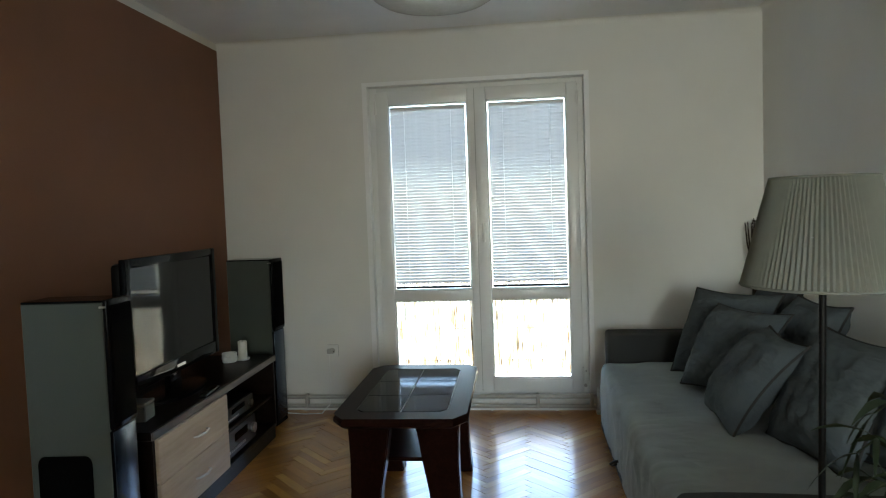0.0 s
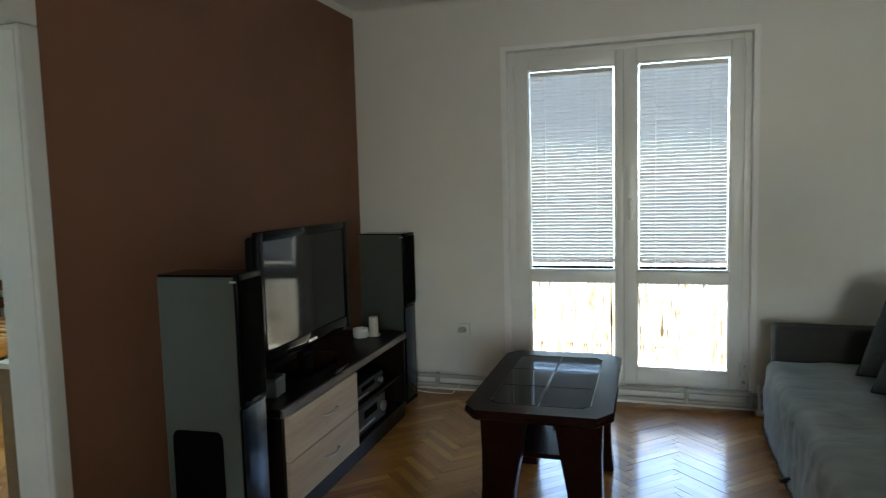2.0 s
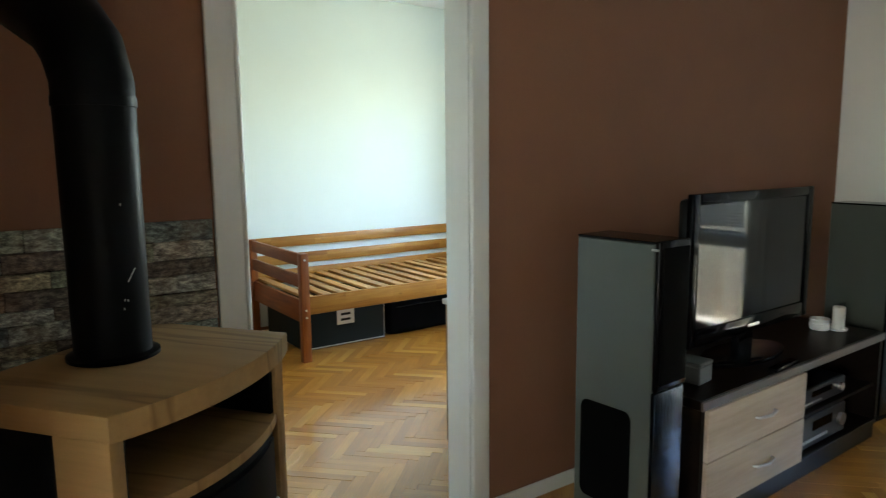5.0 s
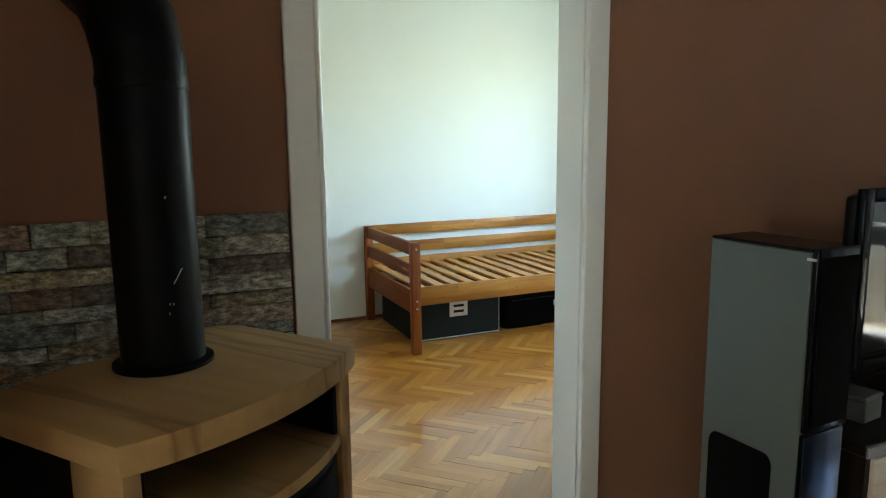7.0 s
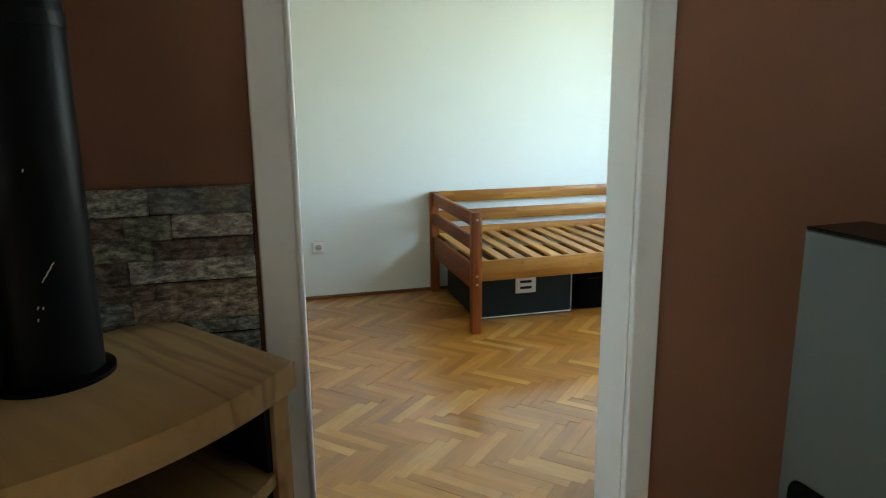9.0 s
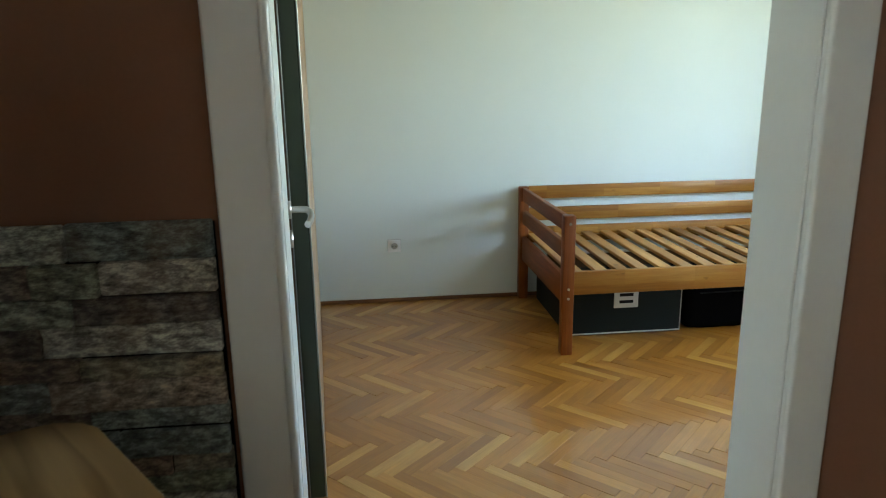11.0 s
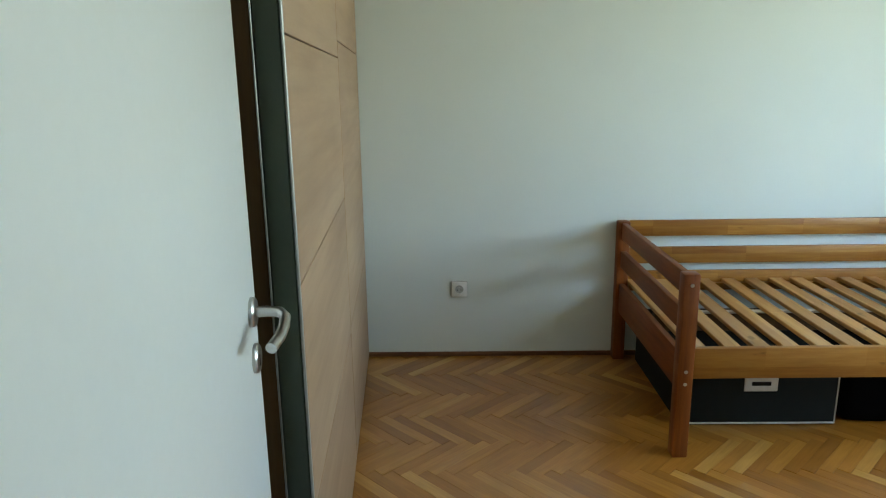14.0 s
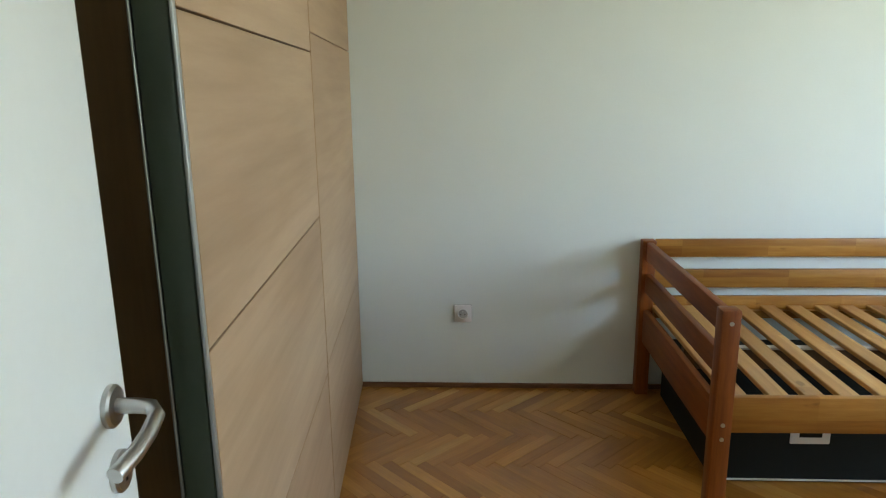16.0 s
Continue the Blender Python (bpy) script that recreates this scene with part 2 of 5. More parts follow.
M_SCREEN = plain("television_screen", (0.002, 0.0025, 0.003), 0.06, vary=0.1, relief=0, specular=0.2)
M_SPK = plain("grey_speaker_vinyl", (0.072, 0.084, 0.073), 0.36, vary=0.05, fine=200, relief=0.1)
M_GRILLE = plain("black_speaker_cloth", (0.002, 0.002, 0.002), 0.95, fine=900, relief=0.4, specular=0.05)
M_SPKFRONT = plain("satin_dark_metal", (0.055, 0.075, 0.11), 0.25, metal=0.9, vary=0.03, coarse=0.8, relief=0)
M_CHROME = plain("brushed_steel", (0.50, 0.49, 0.47), 0.3, metal=1.0, vary=0.06, fine=300)
M_WENGE = wood("dark_wenge", (0.013, 0.008, 0.006), (0.006, 0.004, 0.003), 0.3, along=0, shade=0.1, specular=0.1)
M_EDGE = wood("grey_edge_band", (0.15, 0.13, 0.115), (0.10, 0.085, 0.075), 0.4, along=0, shade=0.05)
M_BIRCH = wood("pale_birch", (0.62, 0.52, 0.41), (0.50, 0.40, 0.30), 0.45, along=0, shade=0.06)
M_TABLE = wood("dark_mahogany", (0.022, 0.007, 0.0045), (0.008, 0.003, 0.002), 0.28, along=1, shade=0.1, coat=0.0, specular=0.03)
M_TILE = plain("black_glazed_tile", (0.004, 0.006, 0.007), 0.06, vary=0.3, fine=40, coarse=9, relief=0.10, depth=0.0012, specular=0.05)
M_GROUT = plain("grey_grout", (0.40, 0.40, 0.38), 0.6)
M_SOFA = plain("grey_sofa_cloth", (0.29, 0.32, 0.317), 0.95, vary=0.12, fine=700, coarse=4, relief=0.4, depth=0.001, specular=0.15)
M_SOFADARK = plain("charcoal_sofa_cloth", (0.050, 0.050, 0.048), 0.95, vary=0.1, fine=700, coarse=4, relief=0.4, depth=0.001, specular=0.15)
M_PILLOW = plain("blue_grey_cushion_cloth", (0.088, 0.104, 0.110), 0.95, vary=0.12, fine=700, coarse=5, relief=0.4, depth=0.001, specular=0.15)


def creased(m, scale, depth):
    """Soft folds laid over a cloth's fine weave."""
    nt = m.node_tree
    bs = nt.nodes["Principled BSDF"]
    co = nt.nodes.new("ShaderNodeTexCoord").outputs["Object"]
    n = noise_tex(nt, co, scale, 3.0, (1.0, 1.7, 1.3), 0.5)
    fold = ramp(nt, n, [(0.40, (0.0, 0.0, 0.0)), (0.50, (1.0, 1.0, 1.0)), (0.60, (0.15, 0.15, 0.15))])
    b = nt.nodes.new("ShaderNodeBump")
    b.inputs["Strength"].default_value, b.inputs["Distance"].default_value = 0.55, depth
    nt.links.new(fold, b.inputs["Height"])
    nt.links.new(bs.inputs["Normal"].links[0].from_socket, b.inputs["Normal"])
    nt.links.new(b.outputs["Normal"], bs.inputs["Normal"])


creased(M_SOFA, 2.6, 0.009)
creased(M_PILLOW, 6.0, 0.008)
M_SHADE = thin_sheet("pleated_shade", (0.30, 0.315, 0.28), (0.36, 0.37, 0.325), 0.45, 0.85)
M_LEAF = thin_sheet("plant_leaf", (0.010, 0.022, 0.007), (0.02, 0.04, 0.008), 0.2, 0.5)
M_TWIG = plain("dark_twig", (0.028, 0.017, 0.011), 0.8, vary=0.3)
M_POT = plain("dark_clay_pot", (0.06, 0.045, 0.035), 0.6)
M_SOIL = plain("potting_soil", (0.03, 0.02, 0.014), 0.95)
M_OPAL = thin_sheet("opal_lamp_glass", (0.8, 0.8, 0.78), (0.8, 0.8, 0.78), 0.3, 0.15)
M_PINE = wood("golden_pine", (0.56, 0.28, 0.055), (0.40, 0.165, 0.025), 0.4, along=1, shade=0.2, coat=0.1, lamella=0.38)
M_PINEX = wood("golden_pine_slat", (0.72, 0.43, 0.16), (0.58, 0.31, 0.09), 0.45, along=0, shade=0.25, coat=0.05, lamella=0.55)
M_REDX = wood("red_stained_pine", (0.30, 0.088, 0.014), (0.17, 0.044, 0.007), 0.45, along=0, shade=0.2, coat=0.0, specular=0.25)
M_REDZ = wood("red_stained_pine_post", (0.30, 0.085, 0.013), (0.15, 0.038, 0.006), 0.45, along=2, shade=0.15, coat=0.0, specular=0.25)
M_BOX = plain("charcoal_box_cloth", (0.015, 0.019, 0.018), 0.9, fine=400, relief=0.3, specular=0.2)
M_BAG = plain("black_bag_cloth", (0.0025, 0.0025, 0.003), 0.9, fine=200, relief=0.3, specular=0.05)
M_LABEL = plain("pale_label_card", (0.62, 0.60, 0.55), 0.6, vary=0.05)
M_ACACIA = wood("pale_oak_board", (0.51, 0.355, 0.225), (0.41, 0.275, 0.165), 0.5, along=0, scale=0.4, shade=0.1)
M_STILE = plain("dark_green_grey_lacquer", (0.055, 0.075, 0.048), 0.35, vary=0.1)
M_ENDP = wood("dark_brown_board", (0.20, 0.115, 0.045), (0.13, 0.075, 0.03), 0.5, along=2)
# Whiter than the wall: daylight caught on the reveal, put into its colour.
M_REVEAL = plain("lit_reveal_white", (0.9, 0.9, 0.89), 0.6, vary=0.02)
M_RECESS = plain("grey_plastic_socket_shade", (0.40, 0.40, 0.38), 0.5, vary=0.03, relief=0)
M_ALU = plain("aluminium_profile", (0.40, 0.41, 0.40), 0.4, metal=0.8, vary=0.03, relief=0)
M_WAX = plain("white_wax", (0.78, 0.76, 0.70), 0.4, vary=0.03, relief=0)
M_BEIGE = wood("beige_board", (0.42, 0.32, 0.21), (0.34, 0.25, 0.155), 0.5, along=1)
M_SHEEN = plain("silver_device_front", (0.035, 0.036, 0.038), 0.32, metal=0.4)
M_PAPER = plain("grey_wrapping", (0.07, 0.075, 0.075), 0.4)


# ---- shape helpers ----
def cuboid(x0, y0, z0, x1, y1, z1, bevel=0.003, seg=1, bm=None):
    bm = bm or bmesh.new()
    r = bmesh.ops.create_cube(bm, size=1.0, matrix=Matrix.Translation(((x0 + x1) / 2, (y0 + y1) / 2, (z0 + z1) / 2)) @ Matrix.Diagonal((abs(x1 - x0), abs(y1 - y0), abs(z1 - z0), 1)))
    if bevel:
        edges = list({e for v in r["verts"] for e in v.link_edges})
        bmesh.ops.bevel(bm, geom=edges, offset=min(bevel, 0.45 * min(abs(x1 - x0), abs(y1 - y0), abs(z1 - z0))), segments=seg, profile=0.5, affect="EDGES")
    return bm


def prism(points, z0, z1, bevel=0.0, seg=2):
    """An upright solid over a flat outline, given anticlockwise."""
    bm = bmesh.new()
    lo = [bm.verts.new((x, y, z0)) for x, y in points]
    hi = [bm.verts.new((x, y, z1)) for x, y in points]
    caps = [bm.faces.new(lo[::-1]), bm.faces.new(hi)]
    for i in range(len(points)):
        j = (i + 1) % len(points)
        bm.faces.new((lo[i], lo[j], hi[j], hi[i]))
    if bevel:
        bmesh.ops.bevel(bm, geom=list({e for f in caps for e in f.edges}), offset=bevel, segments=seg, profile=0.5, affect="EDGES")
    return bm


def lathe(profile, around=28, bm=None, centre=(0, 0)):
    """A turned form: rings of (radius, height)."""
    bm = bm or bmesh.new()
    rings = []
    for r, z in profile:
        if r < 1e-5:
            rings.append([bm.verts.new((centre[0], centre[1], z))])
        else:
            rings.append([bm.verts.new((centre[0] + r * math.cos(2 * math.pi * k / around), centre[1] + r * math.sin(2 * math.pi * k / around), z)) for k in range(around)])
    for a, b in zip(rings, rings[1:]):
        for k in range(around):
            n = (k + 1) % around
            if len(a) == 1 and len(b) > 1:
                bm.faces.new((a[0], b[n], b[k]))
            elif len(b) == 1 and len(a) > 1:
                bm.faces.new((a[k], a[n], b[0]))
            elif len(a) > 1:
                bm.faces.new((a[k], a[n], b[n], b[k]))
    return bm


def tube(points, radius, around=12, bm=None, closed=False):
    """A round bar along a line of points; radius may be one number or one for each point."""
    bm = bm or bmesh.new()
    pts = [Vector(p) for p in points]
    rad = radius if isinstance(radius, (list, tuple)) else [radius] * len(pts)
    rings, up = [], Vector((0.31, 0.2, 0.93))
    for i, p in enumerate(pts):
        d = (pts[(i + 1) % len(pts)] - pts[i - 1]) if closed else (pts[min(i + 1, len(pts) - 1)] - pts[max(i - 1, 0)])
        d.normalize()
        side = d.cross(up).normalized() if abs(d.dot(up)) < 0.97 else d.cross(Vector((1, 0, 0))).normalized()
        if rings:
            side = (side0 - d * side0.dot(d)).normalized()
        side0 = side
        w = d.cross(side)
        rings.append([bm.verts.new(p + rad[i] * (math.cos(2 * math.pi * k / around) * side + math.sin(2 * math.pi * k / around) * w)) for k in range(around)])
    pairs = list(zip(rings, rings[1:])) + ([(rings[-1], rings[0])] if closed else [])
    for a, b in pairs:
        for k in range(around):
            bm.faces.new((a[k], a[(k + 1) % around], b[(k + 1) % around], b[k]))
    if not closed:
        bm.faces.new(rings[0][::-1])
        bm.faces.new(rings[-1])
    return bm


def mesh_of(name, bm, material, smooth=True):
    bmesh.ops.recalc_face_normals(bm, faces=bm.faces)
    me = bpy.data.meshes.new(name)
    bm.to_mesh(me)
    bm.free()
    for mt in material if isinstance(material, (list, tuple)) else [material]:
        me.materials.append(mt)
    if smooth:
        me.shade_smooth()
        me.set_sharp_from_angle(angle=radians(35))
    return me


def part(name, bm, material, parent, label="", m=None):
    ob = new(name, mesh_of(name, bm, material))
    ob.parent = parent
    if m is not None:
        ob.matrix_basis = m
    return tagged(ob, label)


def thing(name, m, label, category, group="", kind=""):
    ob = new(name)
    ob.empty_display_size = 0.1
    ob.matrix_basis = m
    return tagged(ob, label, category, group, kind)


def solid(name, bm, material, label, category, m=None, group="", kind=""):
    ob = new(name, mesh_of(name, bm, material))
    if m is not None:
        ob.matrix_basis = m
    return tagged(ob, label, category, group, kind)


def structure(name, bm, material, label, category):
    return solid(name, bm, material, label, category, kind="structure")


# ---- the large structure ----
H = 2.62
WX, WX2 = -2.18, -2.32       # the two faces of the wall between the rooms
YB = 4.80                    # living room's window wall
XR = 1.49                    # living room's far side wall
YS = -1.70                   # wall behind the start
XB, YN, YBS = -5.450, 4.66, 0.35   # bedroom: far wall, window wall, wardrobe wall
DY0, DY1, DZ = 1.328, 2.192, 1.985  # doorway between the rooms


def wall_boxes(boxes):
    bm = bmesh.new()
    for b in boxes:
        cuboid(*b, bevel=0, bm=bm)
    return bm


bm = wall_boxes([(WX2, YS - 0.2, -0.14, WX, DY0, H), (WX2, DY1, -0.14, WX, YB + 0.3, H), (WX2, DY0, DZ, WX, DY1, H)])
bmesh.ops.bisect_plane(bm, geom=bm.verts[:] + bm.edges[:] + bm.faces[:], plane_co=(0, 0, 2.57), plane_no=(0, 0, 1))
bmesh.ops.recalc_face_normals(bm, faces=bm.faces)
for f in bm.faces:
    c = f.calc_center_median()
    f.material_index = 1 if f.normal.x > 0.5 and c.z < 2.57 else (0 if f.normal.x > 0.5 else 2)
wall_brown = structure("wall_west", bm, [M_WALL, M_BROWN, M_BEDWALL], "chocolate brown painted wall with a doorway to the bedroom", "wall")

OX0, OX1, OZ0, OZ1 = -1.120, 0.366, 0.10, 2.267
structure("wall_north", wall_boxes([(WX, YB, -0.14, OX0, YB + 0.32, H), (OX1, YB, -0.14, XR + 0.2, YB + 0.32, H), (OX0, YB, OZ1, OX1, YB + 0.32, H), (OX0, YB, -0.1, OX1, YB + 0.32, OZ0)]), M_WALL, "pale grey plastered wall around the balcony door", "wall")
structure("wall_east", wall_boxes([(XR, YS - 0.2, -0.14, XR + 0.2, YB, H)]), M_WALL, "plain warm white plastered wall behind the sofa", "wall")
# Opening and hall behind it are added, unseen; they confine the fill lamp.
structure("wall_south", wall_boxes([(WX, YS - 0.2, -0.14, 0.25, YS, H), (1.35, YS - 0.2, -0.14, XR, YS, H), (0.25, YS - 0.2, 2.1, 1.35, YS, H)]), M_WALL, "plain white plastered wall with an opening added for the fill lamp", "wall")
structure("wall_added_hall", wall_boxes([(0.05, -3.6, 0, 0.25, YS - 0.2, H), (1.35, -3.6, 0, 1.55, YS - 0.2, H), (0.25, -3.6, 0, 1.35, -3.45, 0.8), (0.25, -3.6, 2.2, 1.35, -3.45, H)]), M_WALL, "unseen white walls added around the fill lamp to shape its light", "wall")
structure("ceiling_added_hall", wall_boxes([(0.05, -3.6, H, 1.55, YS - 0.2, H + 0.2)]), M_CEIL, "unseen white ceiling added over the fill lamp", "ceiling")
structure("floor_hall", wall_boxes([(0.05, -3.6, -0.14, 1.55, YS, -0.002)]), M_SKIRT, "unseen brown floor added under the fill lamp", "floor")
structure("wall_bedroom_west", wall_boxes([(XB - 0.15, YBS - 0.15, -0.14, XB, YN + 0.3, H + 0.06)]), M_BEDWALL, "cool white plastered bedroom wall behind the bed", "wall")
structure("wall_bedroom_north", wall_boxes([(XB, YN, -0.14, -4.45, YN + 0.2, H + 0.06), (-2.95, YN, -0.14, WX2, YN + 0.2, H + 0.06), (-4.45, YN, -0.14, -2.95, YN + 0.2, 0.9), (-4.45, YN, 2.2, -2.95, YN + 0.2, H + 0.06)]), M_BEDWALL, "white plastered bedroom wall with a window opening", "wall")
structure("wall_bedroom_south", wall_boxes([(XB, YBS - 0.15, -0.14, WX2, YBS, H + 0.06)]), M_BEDWALL, "white plastered bedroom wall behind the wardrobe", "wall")
structure("ceiling", wall_boxes([(WX, YS - 0.2, H, XR + 0.2, YB + 0.3, H + 0.2)]), M_CEIL, "white painted living room ceiling", "ceiling")
structure("ceiling_bedroom", wall_boxes([(XB - 0.15, YBS - 0.15, H + 0.06, WX, YN + 0.3, H + 0.26)]), M_CEIL, "white painted bedroom ceiling", "ceiling")

# Unseen stub wall, assumed from the stove's angle, added to darken its corner.
structure("wall_shading_stub", wall_boxes([(WX, 0.28, 0, -1.22, 0.44, H)]), M_BROWN, "unseen brown wall stub added to shade the stove corner", "wall")

# rounded plaster cove between walls and ceiling
bm = bmesh.new()
for a, b, inward in (((WX, YB, H), (XR, YB, H), (0, -1)), ((XR, YS, H), (XR, YB, H), (-1, 0))):
    rows = []
    for k in range(6):
        q = math.pi / 2 * k / 5
        o = 0.035 * (1 - math.sin(q)), 0.035 * (1 - math.cos(q))
        rows.append([bm.verts.new((p[0] + inward[0] * o[0], p[1] + inward[1] * o[0], p[2] - o[1])) for p in (a, b)])
    for r0, r1 in zip(rows, rows[1:]):
        bm.faces.new((r0[0], r0[1], r1[1], r1[0]))
structure("trim_cove", bm, M_WALL, "narrow rounded plaster cove along the ceiling", "trim")

# skirtings
structure("baseboard_bedroom", cuboid(XB, 1.08, 0, XB + 0.012, YN, 0.024), M_SKIRT, "low brown wooden skirting board", "baseboard")
structure("baseboard_living", cuboid(WX, 2.27, 0, WX + 0.014, 4.78, 0.06), M_TRIM, "low white skirting board on the brown wall", "baseboard")

# outdoors
structure("ground", cuboid(-300, -300, -3.3, 300, 300, -3.2, bevel=0), M_GROUND, "green lawn below the balcony", "ground")
structure("balcony_floor", cuboid(-2.6, YB + 0.32, -0.18, 2.4, 6.22, -0.04, bevel=0.01), M_CONC, "grey concrete balcony slab", "balcony")


# ---- parquet ----
BL, BW = 0.315, 0.0475
S2 = math.sqrt(0.5)


def block_mesh():
    a, b, t, c = BL / 2 - 0.0013, BW / 2 - 0.00015, 0.012, 0.0002
    v = [(-a, -b, -t), (a, -b, -t), (a, b, -t), (-a, b, -t), (-a, -b, -c), (a, -b, -c), (a, b, -c), (-a, b, -c), (-a + c, -b + c, 0), (a - c, -b + c, 0), (a - c, b - c, 0), (-a + c, b - c, 0)]
    f = [(4, 5, 9, 8), (5, 6, 10, 9), (6, 7, 11, 10), (7, 4, 8, 11), (8, 9, 10, 11), (0, 1, 5, 4), (1, 2, 6, 5), (2, 3, 7, 6), (3, 0, 4, 7)]
    return v, f


def with_uv(name, verts, faces, uvs, material):
    me = bpy.data.meshes.new(name)
    me.from_pydata(verts, [], faces)
    lay = me.uv_layers.new(name="UVMap")
    idx = np.empty(len(me.loops), dtype=np.int32)
    me.loops.foreach_get("vertex_index", idx)
    lay.data.foreach_set("uv", np.asarray(uvs, dtype=np.float32)[idx].ravel())
    me.materials.append(material)
    return me


def lay_floor(name, x0, y0, x1, y1, near, edges, label):
    base = structure(name, cuboid(x0, y0, -0.14, x1, y1, -0.0125, bevel=0), M_SUB, label, "floor")
    V, F = block_mesh()
    uv = [(p[0], p[1]) for p in V]
    one = with_uv("parquet_block", V, F, uv, M_PARQ)
    places = []
    for j in range(-16, 17):
        for k in range(-104, 105):
            for vert in (0, 1):
                u = k * BW - j * BL + (BW / 2 if vert else BL / 2)
                w = k * BW + j * BL + (BW + BL / 2 if vert else BW / 2)
                x, y = (u - w) * S2 - 3.845, (u + w) * S2 + 2.0
                if x0 + edges[0] < x < x1 - edges[1] and y0 - 0.1 < y < y1 + 0.1:
                    places.append((x, y, 135 if vert else 45))
    places.sort(key=lambda p: (p[0] - near[0]) ** 2 + (p[1] - near[1]) ** 2)
    rng = random.Random(5)
    pv, pf, pu = [], [], []
    for i, (x, y, turn) in enumerate(places):
        dz, tip = rng.uniform(-0.0008, 0.0008), rng.uniform(-0.12, 0.12)
        m = pose(x, y, dz, tip, rng.uniform(-0.03, 0.03), turn + rng.uniform(-0.15, 0.15))
        if i < 290:
            ob = new("parquet_block", one)
            ob.parent, ob.matrix_basis = base, m
        else:
            n = len(pv)
            pv += [tuple(m @ Vector(p)) for p in V]
            pf += [tuple(n + q for q in f) for f in F]
            pu += uv
    rest = new("parquet_rest", with_uv("parquet_rest", pv, pf, pu, M_PARQ_FAR))
    rest.parent = base
    tagged(rest, "herringbone oak parquet blocks", kind="stuff")

# ---- balcony door ----
GL = ((-0.982, -0.428), (-0.300, 0.243))       # glass, left and right leaf
ZU, ZL = (0.838, 2.138), (0.207, 0.765)        # glass, upper and lower
door = thing("door_1", pose(0, 0, 0), "white plastic two-leaf balcony door, closed, with lowered blinds", "door", kind="structure")


def bars(name, boxes, material, parent, bevel=0.004, label=""):
    bm = bmesh.new()
    for b in boxes:
        cuboid(*b, bevel=bevel, seg=2, bm=bm)
    return part(name, bm, material, parent, label)


bars("door_frame", [(OX0, 4.865, OZ0, OX0 + 0.055, 4.94, OZ1), (OX1 - 0.055, 4.865, OZ0, OX1, 4.94, OZ1), (OX0 + 0.055, 4.866, OZ1 - 0.055, OX1 - 0.055, 4.939, OZ1), (OX0 + 0.055, 4.866, OZ0, OX1 - 0.055, 4.939, OZ0 + 0.035)], M_PVC, door)
leaf_x = ((OX0 + 0.048, -0.372), (-0.384, OX1 - 0.048))
for side, ((g0, g1), (l0, l1)) in enumerate(zip(GL, leaf_x)):
    y0 = 4.852 if side else 4.856
    leaf = part("leaf_frame", cuboid(l0, y0, 0.118, g0, y0 + 0.062, 2.228, 0.006, 2), M_PVC, door)
    bm = bmesh.new()
    for b in ((g1, y0, 0.118, l1, y0 + 0.062, 2.228), (g0, y0 + 0.001, 0.119, g1, y0 + 0.061, ZL[0]), (g0, y0 + 0.001, ZL[1], g1, y0 + 0.061, ZU[0]), (g0, y0 + 0.001, ZU[1], g1, y0 + 0.061, 2.227)):
        cuboid(*b, bevel=0.005, seg=2, bm=bm)
    part("leaf_rails", bm, M_PVC, door)
    for za, zb in (ZU, ZL):
        bm = bmesh.new()
        for b in ((g0, y0 + 0.012, za, g0 + 0.009, y0 + 0.05, zb), (g1 - 0.009, y0 + 0.012, za, g1, y0 + 0.05, zb), (g0 + 0.009, y0 + 0.013, za, g1 - 0.009, y0 + 0.049, za + 0.009), (g0 + 0.009, y0 + 0.013, zb - 0.009, g1 - 0.009, y0 + 0.049, zb)):
            cuboid(*b, bevel=0.002, bm=bm)
        part("glazing_bead", bm, M_PVC, door)
        pane = part("pane", cuboid(g0 + 0.002, y0 + 0.036, za + 0.002, g1 - 0.002, y0 + 0.040, zb - 0.002, 0), M_GLASS, door, "clear glass")
        pane.visible_shadow = False
# lever between the leaves, hinge covers, latch studs
grip = part("door_handle", cuboid(-0.349, 4.836, 1.20, -0.323, 4.852, 1.30, 0.006, 2), M_WHITE, door, "white window lever")
part("lever", cuboid(-0.345, 4.805, 1.165, -0.327, 4.825, 1.285, 0.007, 2), M_WHITE, grip)
part("spindle", tube([(-0.336, 4.84, 1.27), (-0.336, 4.812, 1.27)], 0.009), M_WHITE, grip)
for hx in (OX0 + 0.052, OX1 - 0.052):
    for hz in (2.12, 0.24):
        part("hinge_cover", tube([(hx, 4.846, hz - 0.045), (hx, 4.846, hz + 0.045)], 0.0075), M_WHITE, door)
part("centre_seal", cuboid(-0.3795, 4.8495, 0.125, -0.3765, 4.853, 2.22, 0), M_RECESS, door, "grey rubber seal between the leaves")
part("latch_stud", tube([(0.33, 4.853, 0.16), (0.33, 4.843, 0.16)], 0.011), M_CHROME, door)
part("latch_stud", tube([(0.335, 4.853, 0.26), (0.335, 4.846, 0.26)], 0.006), M_CHROME, door)

# plaster reveal and inner sill
structure("trim_reveal", wall_boxes([(OX0 - 0.024, 4.788, OZ0 - 0.01, OX0 + 0.008, 4.864, OZ1 + 0.02), (OX1 - 0.008, 4.788, OZ0 - 0.01, OX1 + 0.024, 4.864, OZ1 + 0.02), (OX0 + 0.008, 4.789, OZ1 - 0.008, OX1 - 0.008, 4.863, OZ1 + 0.02)]), M_REVEAL, "white plaster edge round the balcony door, brightened for window light", "trim")
